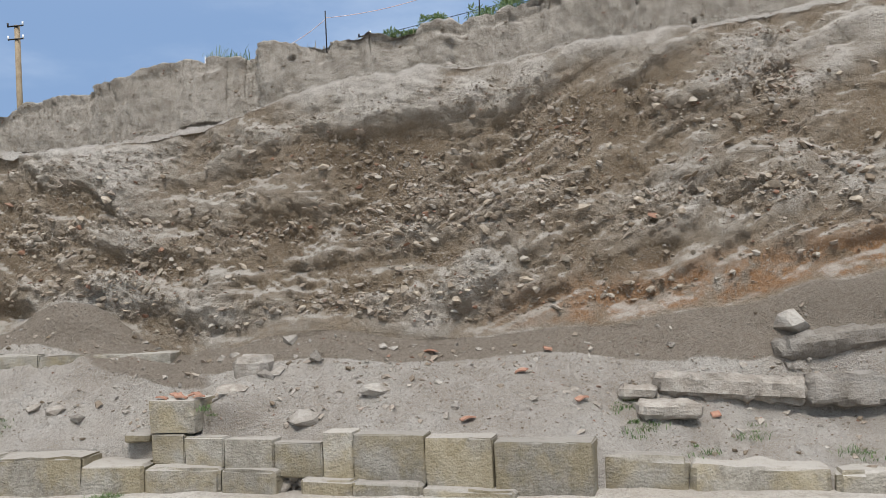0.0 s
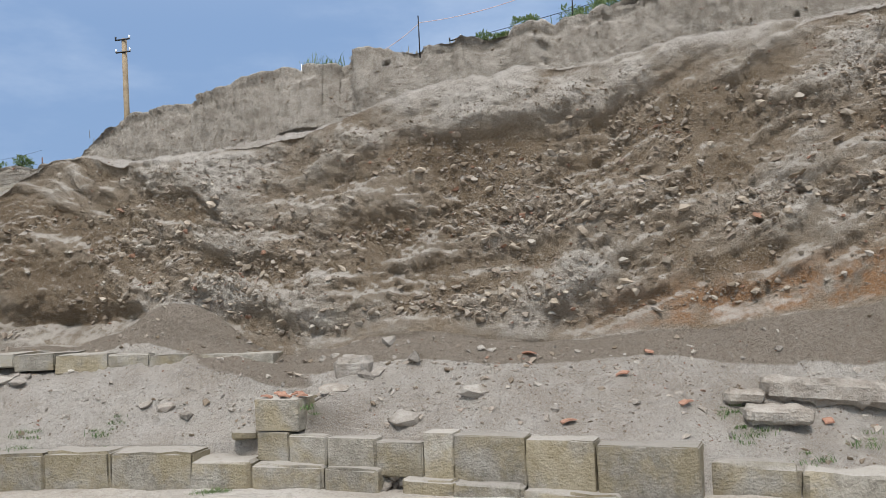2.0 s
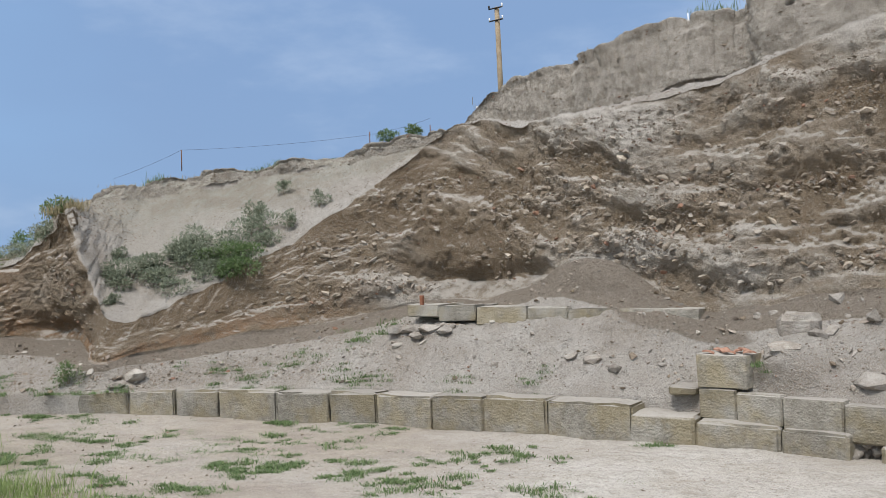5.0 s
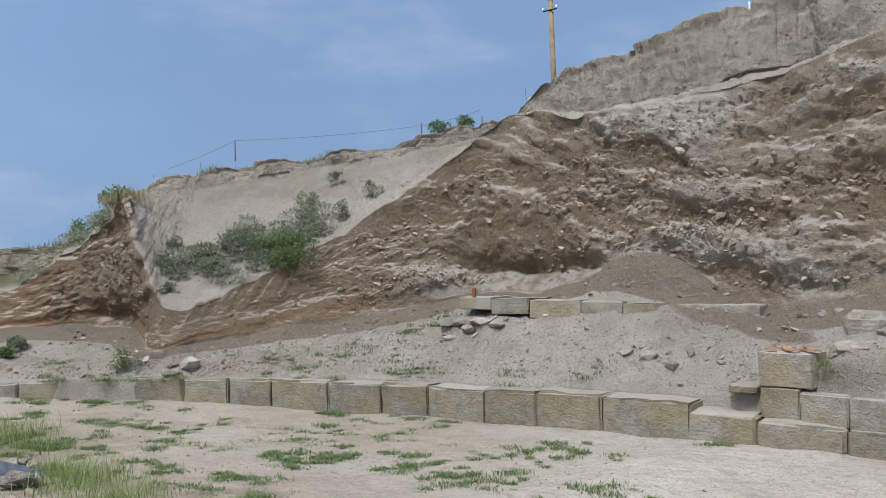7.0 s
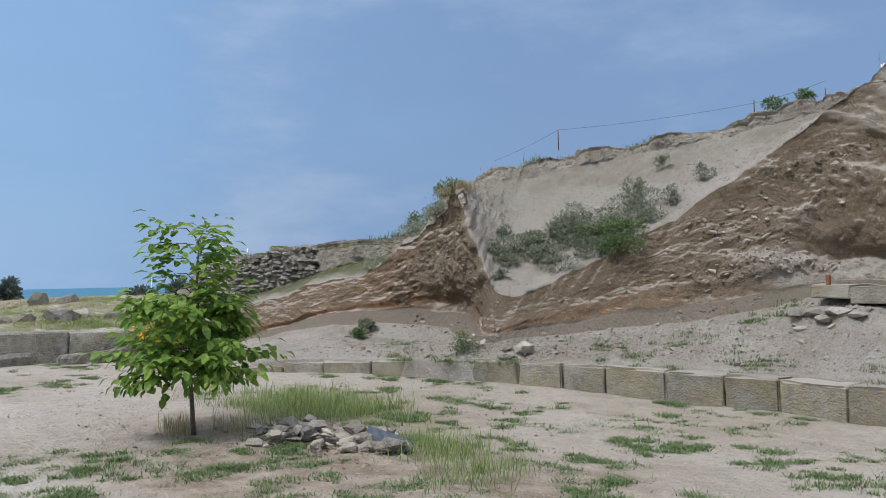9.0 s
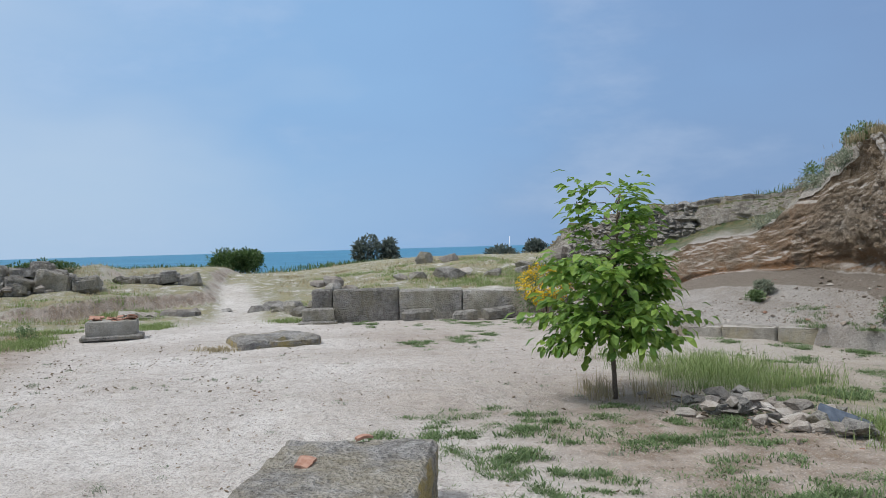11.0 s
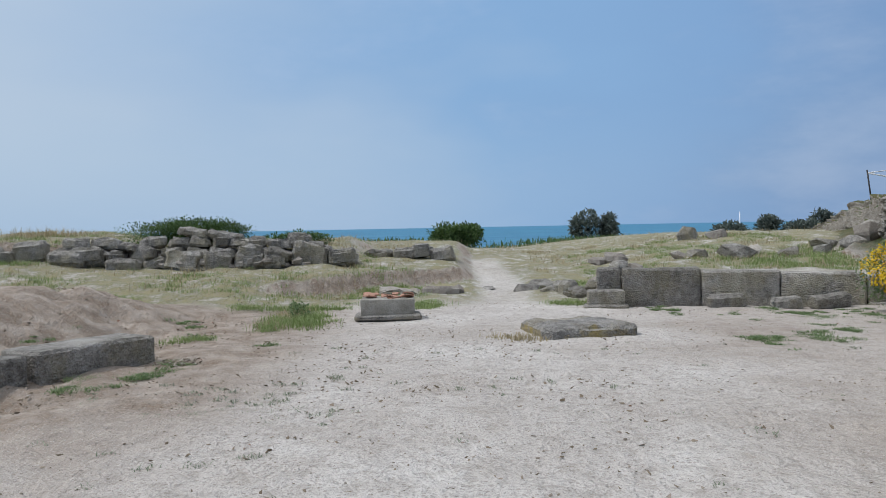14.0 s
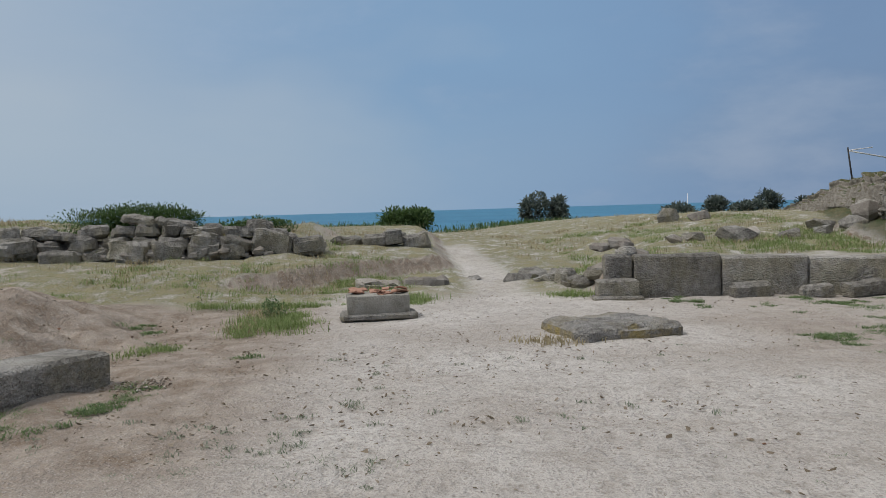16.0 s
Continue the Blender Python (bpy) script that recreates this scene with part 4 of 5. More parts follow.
dw = wall_of("field_stone_wall", "tumbled dry wall of weathered grey field stones", "wall")
stone_row(dw, [(-25.6, -14.5), (-25.9, -9.5), (-26.0, -7.0), (-26.1, -4.0)], None, 0.46, 0.5, 3, WEATHERED, 0.3, 0.95)
stone_row(dw, [(-25.8, -13.8), (-26.1, -9.2), (-26.1, -7.0), (-26.2, -5.0)], 0.74, 0.34, 0.45, 4, WEATHERED, 0.25, 0.8)
stone_row(dw, [(-26.1, -11.2), (-26.2, -8.7), (-26.2, -5.4)], 1.05, 0.27, 0.42, 5, WEATHERED, 0.25, 0.7)
stone_row(dw, [(-26.3, -8.5), (-26.3, -7.3)], 1.30, 0.24, 0.42, 6, WEATHERED, 0.6, 0.95)
stone_row(dw, [(-26.15, -5.0), (-26.1, -4.0)], 0.72, 0.27, 0.4, 8, WEATHERED, 0.35, 0.7)
stone_row(dw, [(-25.9, -9.0), (-25.9, -5.2)], 0.62, 0.13, 0.3, 11, PALESTONE, 0.14, 0.3)
stone_row(dw, [(-21.5, 1.5), (-22.2, 0.9), (-23.4, 0.5)], None, 0.3, 0.4, 12, WEATHERED, 0.25, 0.5)
stone_row(dw, [(-21.9, 1.6), (-22.3, 1.2)], 0.66, 0.16, 0.35, 13, PALESTONE, 0.2, 0.4)
stone_row(dw, [(-28.0, -4.0), (-27.6, -3.0), (-27.6, -1.9)], None, 0.32, 0.5, 9, WEATHERED, 0.45, 0.8)
stone_row(dw, [(-23.2, -3.2), (-23.4, -1.9)], None, 0.18, 0.6, 10, PALESTONE, 0.5, 0.9)

for k, (x, y, s, f) in enumerate([(-22.3, 1.3, .62, .5), (-22.6, 0.75, .5, .4), (-23.2, .35, .55, .45), (-22.8, 1.7, .7, .3), (-23.6, -.1, .6, .45), (-24.2, .3, .7, .4), (-22.2, 1.9, .5, .5),
                                  (-24.3, -.9, .4, .3), (-22.9, 1.2, .4, .9), (-25.5, 3.6, .5, .5), (-25.8, 4.2, .6, .5), (-25.2, 4.9, .9, .45), (-26, 5.5, .6, .5), (-25.4, 6.2, .7, .4),
                                  (-31.9, 5.5, .72, .8), (-31.6, 6.35, .62, .6), (-27, 7.6, .8, .4), (-26.2, 8.0, .7, .5), (-26.8, 8.7, .9, .5), (-25.9, 7.2, .6, .5), (-27.6, 9.2, .8, .5)]):
    ob = part("boulder", rock_mesh("boulder", 60 + k, (s * 1.15, s, s * f * 1.3), 0.3, 3, WEATHERED if k % 3 else PALESTONE), None)
    gz = max(ground_at(x, y), hill_at(x, y) if y > 7 else -9)
    ob.matrix_world = pose(x, y, gz - 0.06, 8 * math.sin(k * 3), 10 * math.cos(k * 2), 53 * k)
    tagged(ob, "tumbled weathered limestone boulder on dry grass", "boulder", "tumbled stones above the court")

# ---- plants ----
WALNUT = leaf_material("walnut_leaf", (0.095, 0.20, 0.035), (0.30, 0.43, 0.08), 0.4)
SAGE = leaf_material("grey_green_leaf", (0.17, 0.20, 0.135), (0.36, 0.385, 0.29), 0.4, 0.8)
HERB = leaf_material("green_herb_leaf", (0.10, 0.165, 0.065), (0.23, 0.30, 0.135), 0.4, 0.7)
SHRUB = leaf_material("dark_shrub_leaf", (0.045, 0.09, 0.03), (0.13, 0.20, 0.065), 0.3, 0.6)
PINE = leaf_material("blue_green_needles", (0.08, 0.105, 0.095), (0.18, 0.21, 0.175), 0.3, 0.8)
GRASS = leaf_material("green_grass", (0.15, 0.22, 0.06), (0.33, 0.39, 0.17), 0.35, 0.7)
DRY = leaf_material("dry_grass", (0.30, 0.25, 0.145), (0.48, 0.41, 0.26), 0.35, 0.8)
BLOOM = leaf_material("yellow_blossom", (0.62, 0.40, 0.01), (0.75, 0.55, 0.03), 0.2, 0.7)
BARK = plain_material("young_grey_bark", (0.11, 0.085, 0.065), (0.20, 0.165, 0.13), 40.0)
DRYTWIG = plain_material("dry_twig", (0.22, 0.16, 0.10), (0.33, 0.26, 0.18), 40.0)


def quads_mesh(name, V, F, mat):
    me = bpy.data.meshes.new(name)
    me.from_pydata(np.asarray(V).reshape(-1, 3).tolist(), [], F)
    me.materials.append(mat)
    return me


def leaves_mesh(name, centres, dirs, length, width, mat, r, droop=0.25):
    """Folded pointed leaves, each its own island of four faces."""
    V, F = [], []
    for c, d in zip(centres, dirs):
        d = Vector(d).normalized()
        L, W = length * r.uniform(0.7, 1.25), width * r.uniform(0.7, 1.2)
        up = Vector((r.normal(0, .35), r.normal(0, .35), 1))
        s = d.cross(up).normalized()
        n = s.cross(d).normalized()
        c = Vector(c)
        b = len(V)
        mid, tip = c + d * L * 0.5 - n * 0.02 * L, c + d * L - n * droop * L
        V += [c, mid + s * W / 2 + n * 0.12 * W, mid, mid - s * W / 2 + n * 0.12 * W, tip, c + d * L * 0.82 + s * W * 0.3 - n * droop * 0.6 * L, c + d * L * 0.82 - s * W * 0.3 - n * droop * 0.6 * L]
        F += [(b, b + 1, b + 2), (b, b + 2, b + 3), (b + 2, b + 1, b + 5, b + 4), (b + 2, b + 4, b + 6, b + 3)]
    return quads_mesh(name, [v[:] for v in V], F, mat)


def tube(bm, pts, radii, sides=7):
    rings = []
    for k, p in enumerate(pts):
        p = Vector(p)
        d = (Vector(pts[min(k + 1, len(pts) - 1)]) - Vector(pts[max(k - 1, 0)])).normalized()
        a = d.orthogonal().normalized()
        b = d.cross(a)
        rings.append([bm.verts.new(p + radii[k] * (math.cos(t) * a + math.sin(t) * b)) for t in (2 * math.pi * i / sides for i in range(sides))])
    for q, w in zip(rings, rings[1:]):
        for i in range(sides):
            f = bm.faces.new((q[i], q[(i + 1) % sides], w[(i + 1) % sides], w[i]))
            f.smooth = True
    bm.faces.new(rings[-1])
    bm.faces.new(rings[0][::-1])


def walnut_tree():
    r = np.random.default_rng(11)
    t = thing("walnut_sapling", "young green walnut tree with a slim grey trunk", "tree", at=pose(-10.59, 3.13, ground_at(-10.59, 3.13) - 0.03))
    bm = bmesh.new()
    spine = [(0, 0, 0), (0.0, -0.01, 0.3), (-0.02, -0.02, 0.62), (-0.03, 0.02, 1.05), (0.0, 0.05, 1.5), (0.03, 0.06, 1.86), (0.02, 0.10, 1.99)]
    tube(bm, spine, [0.026, 0.023, 0.021, 0.017, 0.012, 0.007, 0.004])
    part("trunk", bm, BARK, t)
    centres, dirs = [], []

    def spray(at, along, n):
        """A compound leaf: leaflets in pairs along a stalk."""
        a = Vector(along).normalized()
        side = a.cross(Vector((0, 0, 1))).normalized()
        for k in range(n):
            f = 0.05 + 0.26 * k / n
            p = Vector(at) + a * f + Vector((0, 0, -0.10 * (k / n) ** 2))
            for sg in (-1, 1):
                centres.append(p)
                dirs.append(a * 0.55 + side * sg + Vector((0, 0, r.uniform(-0.45, 0.1))))
        centres.append(Vector(at) + a * 0.30)
        dirs.append(a + Vector((0, 0, -0.4)))
    limbs = []
    for k in range(36):
        z = r.uniform(0.70, 1.34)
        ang = k * 2.4 + r.uniform(-.4, .4)
        reach = r.uniform(0.25, 0.60) * (1.12 - 0.5 * abs(z - 0.95))
        tip = Vector((math.cos(ang) * reach, math.sin(ang) * reach, z + r.uniform(-0.12, 0.24)))
        limbs.append(((np.interp(z, [0, 1.05, 2], [0, -.03, 0]), np.interp(z, [0, 1.05, 2], [0, .02, .06]), z), tip))
    for k in range(15):
        z = 1.26 + 0.050 * k
        ang = k * 2.1
        limbs.append(((0.0, 0.05, z), Vector((math.cos(ang) * 0.17, 0.05 + math.sin(ang) * 0.2, z + 0.10))))
    for a, tip in limbs:
        bm = bmesh.new()
        a = Vector(a)
        m = a.lerp(tip, 0.5) + Vector((0, 0, 0.05))
        tube(bm, [a, m, tip], [0.008, 0.006, 0.003], 5)
        part("branch", bm, BARK, t)
        d = tip - a
        spray(tip, d + Vector((0, 0, 0.03)), 3)
        for _ in range(7 if a.z < 1.3 else 3):
            f = r.uniform(0.35, 1.0)
            spray(a.lerp(tip, f), d.normalized() + Vector((r.normal(0, .7), r.normal(0, .7), r.normal(-0.1, .3))), 3)
    crown = part("crown", leaves_mesh("crown", centres, dirs, 0.14, 0.072, WALNUT, r), None, t, "broad fresh green leaves")
    return t


walnut_tree()


def bush(name, label, x, y, z, rx, ry, rz, n, leaf, mat, seed, category="bush", group="", twig=DRYTWIG, lumps=9, slope=(0, 0), stems=8):
    """A shrub: stems and a crown of many small leaves gathered in uneven clumps."""
    r = np.random.default_rng(seed)
    t = thing(name, label, category, group, at=pose(x, y, z))
    ang, rad = r.uniform(0, 6.28, lumps), np.sqrt(r.uniform(0.05, 1, lumps)) * 0.75
    mids = np.stack([np.cos(ang) * rad * rx, np.sin(ang) * rad * ry, rz * (0.35 + 0.45 * (1 - rad) + r.uniform(-.08, .16, lumps))], -1)
    mids[:, 2] += mids[:, 0] * slope[0] + mids[:, 1] * slope[1]
    w = r.integers(lumps, size=n)
    v = r.normal(size=(n, 3))
    v /= np.linalg.norm(v, axis=1, keepdims=True)
    sc = np.array([rx, ry, rz]) * 0.36 * r.uniform(0.55, 1.15, (n, 1)) * r.uniform(0.7, 1.2, lumps)[w][:, None]
    c = mids[w] + v * sc
    base = c[:, 0] * slope[0] + c[:, 1] * slope[1]
    c[:, 2] = np.maximum(c[:, 2], base + 0.02)
    part("foliage", leaves_mesh("foliage", c, v + np.array([0, 0, 0.5]) + r.normal(0, .5, (n, 3)), leaf, leaf * 0.42, mat, r), None, t)
    bm = bmesh.new()
    for m in mids[:stems]:
        tube(bm, [(m[0] * 0.1, m[1] * 0.1, m[0] * 0.1 * slope[0] + m[1] * 0.1 * slope[1] - 0.08), tuple(m * 0.6), tuple(m)], [0.012 * rz, 0.009 * rz, 0.005 * rz], 4)
    part("stems", bm, twig, t)
    return t


def tufts(name, label, spots, mat, seed, blades=16, tall=0.14, spread=0.09, wide=0.008, kind="stuff", category="grass", lean=0.6):
    """Tufts of bent blades as one sheet of vegetation. spots: x, y, z, scale."""
    r = np.random.default_rng(seed)
    V, F = [], []
    for x, y, z, s in spots:
        for _ in range(blades):
            a, o = r.uniform(0, 6.28), r.normal(0, spread * s, 2)
            h = tall * s * r.uniform(0.5, 1.2)
            out = lean * h * r.uniform(0.2, 1.2)
            w = wide * r.uniform(0.7, 1.4)
            cx, cy = math.cos(a), math.sin(a)
            p = np.array([x + o[0], y + o[1], z - 0.01])
            q = p + (cx * out * 0.35, cy * out * 0.35, h * 0.62)
            e = p + (cx * out, cy * out, h)
            sd = np.array([-cy, cx, 0]) * w
            b = len(V)
            V += [p - sd, p + sd, q + sd * 0.8, q - sd * 0.8, e]
            F += [(b, b + 1, b + 2, b + 3), (b + 3, b + 2, b + 4)]
    return tagged(new(name, quads_mesh(name, V, F, mat)), label, category, kind=kind)


def field(n, x0, x1, y0, y1, seed, smin=0.5, smax=1.2, thresh=None, scale=0.9):
    r = np.random.default_rng(seed)
    out = []
    while len(out) < n:
        x, y = r.uniform(x0, x1), r.uniform(y0, y1)
        if thresh is not None and noise.fractal(Vector((x, y, seed * 1.7)) * scale, 0.9, 2.0, 2) < thresh:
            continue
        out.append((x, y, ground_at(x, y), r.uniform(smin, smax)))
    return out


def patch(cx, cy, rx, ry, n, seed, smin=0.5, smax=1.1, hill=False, zmax=99.0):
    r = np.random.default_rng(seed)
    out, c = [], (0, 0)
    for k in range(n):
        if k % 4 == 0:
            c = (cx + r.normal(0, rx * 0.62), cy + r.normal(0, ry * 0.75))
        x, y = c[0] + r.normal(0, 0.07), c[1] + r.normal(0, 0.07)
        out.append((x, y, hill_at(x, y, zmax, (0, 2) if zmax < 9 else (3, 9)) if hill else ground_at(x, y), r.uniform(smin, smax) * r.uniform(0.6, 1.1)))
    return out


# weeds on the court
weeds = field(260, -14, -4.2, 4.2, 9.0, 35, 0.3, 0.9, 0.05, 0.8) + field(150, -10.5, -6.4, 0.9, 4.2, 36, 0.3, 0.9, -0.1, 0.8) + field(60, -19.5, -15, 1.8, 5.2, 37, 0.3, 0.8, 0.0, 0.7)
for k, (x, y, a, b, n) in enumerate([(-9.6, 1.0, .45, .3, 26), (-9.1, 1.6, .5, .35, 16), (-8.6, 1.3, .25, .2, 10), (-10.3, 1.9, .3, .2, 8), (-8.0, 1.8, .4, .4, 18), (-7.6, 1.3, .3, .3, 14), (-8.9, 2.6, .4, .3, 14),
                                     (-8.0, 2.6, .5, .4, 22), (-7.2, 2.2, .5, .4, 18), (-7.0, 3.2, .5, .4, 16), (-9.8, 2.9, .3, .3, 10), (-9.6, 6.6, .9, .35, 70), (-8.3, 6.9, .5, .25, 40), (-7.5, 6.7, .7, .3, 50),
                                     (-11.4, 6.9, .8, .4, 60), (-10.6, 5.6, .7, .3, 40), (-6.6, 7.2, .4, .25, 20), (-7.6, 5.6, .3, .2, 14), (-6.9, 5.0, .25, .2, 16), (-5.9, 5.2, .25, .2, 16), (-6.6, 4.3, .2, .2, 12),
                                     (-5.4, 4.6, .25, .2, 14), (-8.6, 5.2, .3, .25, 16), (-9.3, 4.6, .25, .2, 12), (-12.4, 6.1, .4, .3, 24), (-4.55, 9.2, .12, .06, 10), (-8.2, 9.2, .5, .06, 18), (-9.6, 9.05, .3, .06, 12),
                                     (-13.0, 7.8, .15, .08, 14), (-13.7, 7.3, .15, .08, 12), (-14.6, 6.6, .2, .08, 14), (-12.6, 8.1, .12, .06, 10), (-15.9, 2.3, .35, .12, 20), (-16.4, 2.9, .3, .12, 16), (-16.8, 3.6, .4, .15, 18), (-18.8, 3.9, .6, .2, 30),
                                     (-18.3, 4.8, .6, .2, 26), (-20.0, 1.9, .3, .15, 16), (-19.6, 3.6, .3, .1, 10), (-16.2, -4.0, .1, .1, 5), (-17.3, -5.6, .8, .4, 18), (-16.0, -6.2, .8, .4, 14), (-18.6, -6.0, .6, .4, 16), (-14.6, -4.75, .5, .12, 30), (-13.6, -5.3, .4, .1, 22), (-8.8, 0.9, .3, .2, 16), (-10.2, 2.6, .5, .3, 16), (-9.0, 3.4, .5, .3, 18), (-7.6, 2.8, .6, .4, 26)]):
    weeds += patch(x, y, a, b, n, 300 + k, 0.35, 0.95)
tufts("weeds", "low green weeds creeping over the pale earth", weeds, HERB, 21, 64, 0.055, 0.075, 0.0042, lean=1.8)
small = field(150, -16, -6.5, -5.0, 3.2, 31, 0.25, 0.6) + field(120, -14, -8.5, -5.0, -2.6, 32, 0.3, 0.75, 0.0, 0.7) + field(70, -14, -4, 3.5, 8.8, 33, 0.3, 0.8, 0.0) + patch(-8.9, -1.2, .12, .08, 7, 34, .5, .9)
tufts("dry_weeds", "tiny half-dry weeds scattered over the trodden court", small, SAGE, 22, 18, 0.05, 0.06, 0.004, lean=1.8)
tall = patch(-11.9, 5.1, 1.1, .62, 260, 41, 0.6, 1.1) + patch(-11.0, 4.6, .7, .5, 90, 42, 0.5, 1.0) + patch(-8.5, 4.6, .5, .3, 60, 43, .5, 1.0) + patch(-7.6, 4.1, .4, .3, 50, 44, .5, 1.0)
tufts("tall_grass", "stand of tall fresh green grass behind the rubble", tall, GRASS, 23, 12, 0.26, 0.16, 0.0028, lean=1.0)
bank = patch(-18.6, -4.2, .7, .3, 120, 51, .5, 1.1) + patch(-19.5, -4.0, .5, .2, 60, 52) + patch(-21.2, -2.2, .7, .35, 110, 53, .5, 1.0) + patch(-23.5, -3.1, 1.3, .6, 170, 54) + patch(-24.2, 1.2, .8, .5, 90, 55) + patch(-21.2, 0.45, .2, .25, 40, 56) \
    + patch(-24.5, 6.5, 1.8, 1.2, 260, 57, .6, 1.2) + patch(-25.3, -12.4, .3, .4, 50, 58, .8, 1.3) + patch(-16.9, -5.3, .4, .2, 30, 59, .4, .8)
bank += field(700, -33, -21.5, -14, -3.6, 74, .4, .9, 0.0, .5) + field(600, -33, -21.6, 1.6, 8, 75, .4, .9, -0.05, .5) + patch(-20.9, -4.6, .12, 1.0, 90, 76, .5, 1.0)
tufts("bank_grass", "green grass tufts on the low banks", bank, GRASS, 24, 22, 0.13, 0.13, 0.004, lean=0.9)
straw = field(520, -34, -22.5, -14, -2.8, 61, 0.5, 1.3, -0.05, 0.5) + field(420, -36, -22.5, 0.6, 8, 62, 0.5, 1.2, -0.1, 0.5) + patch(-19.7, -4.45, 1.3, .12, 80, 63, .5, 1.0) + patch(-18, 0.0, .1, .1, 4, 64) + patch(-16.55, -.75, .12, .3, 26, 65, .5, 1.0) + patch(-27, -5.9, .3, .8, 70, 66, 1.0, 1.9) + patch(-28, -12.5, .5, 1.2, 60, 67, 1.6, 2.6) + field(350, -60, -34, -24, 18, 68, 0.8, 1.6)
tufts("dry_grass", "dry straw-coloured grass on the terraces above the sea", straw, DRY, 25, 12, 0.11, 0.16, 0.006, lean=0.9)
slopeg = []
for k, (x, y, a, b, n) in enumerate([(-9.3, 10.55, .35, .12, 26), (-8.9, 10.75, .2, .1, 14), (-10.1, 10.0, .5, .15, 26), (-11.1, 9.6, .4, .12, 18), (-9.0, 9.85, .7, .1, 40), (-10.6, 9.35, .6, .08, 24), (-7.5, 10.0, .2, .1, 8), (-12.3, 8.55, .3, .1, 12),
                                     (-13.0, 8.2, .5, .15, 26), (-13.9, 7.7, .4, .15, 18), (-14.6, 8.0, .5, .2, 22), (0.8, 9.7, .12, .08, 10), (0.95, 9.45, .1, .06, 8), (2.0, 9.4, .08, .05, 5), (1.55, 9.2, .08, .05, 4), (2.9, 9.0, .1, .05, 5), (-3.55, 9.66, .06, .03, 9), (-6.4, 10.1, .3, .1, 8)]):
    slopeg += patch(x, y, a, b, n, 400 + k, 0.4, 1.0, True, 1.6)
tufts("slope_weeds", "small green weeds on the sandy slope", slopeg, HERB, 26, 26, 0.075, 0.08, 0.004, lean=1.4)


# bushes on the spur
sage = "soft grey-green wormwood bush on the pale spur"
SP = [(-13.55, 9.85, .8, .5, .30, 3400, 1), (-12.95, 10.3, 1.0, .6, .33, 4200, 2), (-12.0, 10.5, .8, .45, .30, 2800, 3), (-12.5, 10.8, 1.0, .6, .33, 3400, 4), (-12.25, 11.3, .8, .5, .30, 2200, 5), (-13.2, 10.8, .7, .5, .3, 1500, 6)]
for x, y, a, b, h, n, k in SP:
    bush("wormwood_bush", sage, x, y, hill_at(x, y, 99, (3, 4)) - 0.05, a, b, h, n, 0.06, SAGE if k != 3 else HERB, 70 + k, group="bushes on the spur", slope=(-0.2, 0.75))
for k, (x, y, a) in enumerate([(-12.7, 11.9, .22), (-12.4, 11.75, .16), (-11.6, 11.55, .17), (-12.7, 12.7, .15), (-14.3, 10.2, .14), (-11.3, 12.1, .2), (-13.2, 9.2, .12)]):
    bush("wormwood_tuft", "small rounded grey-green tuft on the pale slope", x, y, hill_at(x, y, 99, (3, 4)) - 0.03, a, a, a * 1.5, 420, 0.05, SAGE, 80 + k, "bush", "tufts on the spur", lumps=5, slope=(0, 0.5), stems=4)
bush("herb_bush", "small round green bush at the foot of the spur", -12.95, 8.25, hill_at(-12.95, 8.25, 1.2) - 0.02, .19, .17, .3, 420, 0.05, HERB, 90, lumps=6)
for k, (x, y, a, h, m) in enumerate([(-15.6, 9.95, .35, .32, HERB), (-16.4, 10.2, .4, .35, SAGE), (-17.3, 10.3, .5, .3, SAGE), (-18.3, 9.9, .6, .28, SAGE), (-18.1, 10.9, .4, .4, HERB), (-16.2, 8.4, .2, .22, SAGE), (-15.9, 8.0, .22, .2, HERB)]):
    bush("bank_bush", "low grey-green shrub on the brown bank", x, y, hill_at(x, y, 99, (3, 6) if y > 9 else (0, 2)) - 0.04, a, a * .8, h, 700, 0.06, m, 100 + k, "bush", "shrubs along the bank", slope=(0, 0.2))
tufts("bank_straw", "dry yellow grass on top of the spur's edge", patch(-15.3, 9.9, .25, .2, 40, 71, 1, 1.8, True), DRY, 27, 14, 0.15, 0.08, 0.005)

# greenery along the upper edge
rim = []
for i in range(90, HP.shape[0] - 40, 3):
    j = int(np.argmin(np.abs(HZ - 5.05)))
    p = HP[i, j]
    if noise.noise(Vector((p[0] * 0.9, 4.0, 0))) > (0.08 if p[0] > -3.4 else 0.22):
        rim.append((p[0], p[1] + 0.05, p[2], rng.uniform(0.5, 1.4)))
tufts("rim_grass", "grass and herbs along the top edge of the cut", rim, HERB, 28, 16, 0.13, 0.10, 0.006, lean=0.9)
rim2 = [(p[0], p[1], p[2], rng.uniform(.5, 1.2)) for p in (HP[rng.integers(90, 1430), int(np.argmin(np.abs(HZ - 5.15))) + rng.integers(0, 3)] for _ in range(260))]
tufts("rim_straw", "dry grass fringe along the top edge of the cut", rim2, DRY, 29, 12, 0.12, 0.14, 0.006)
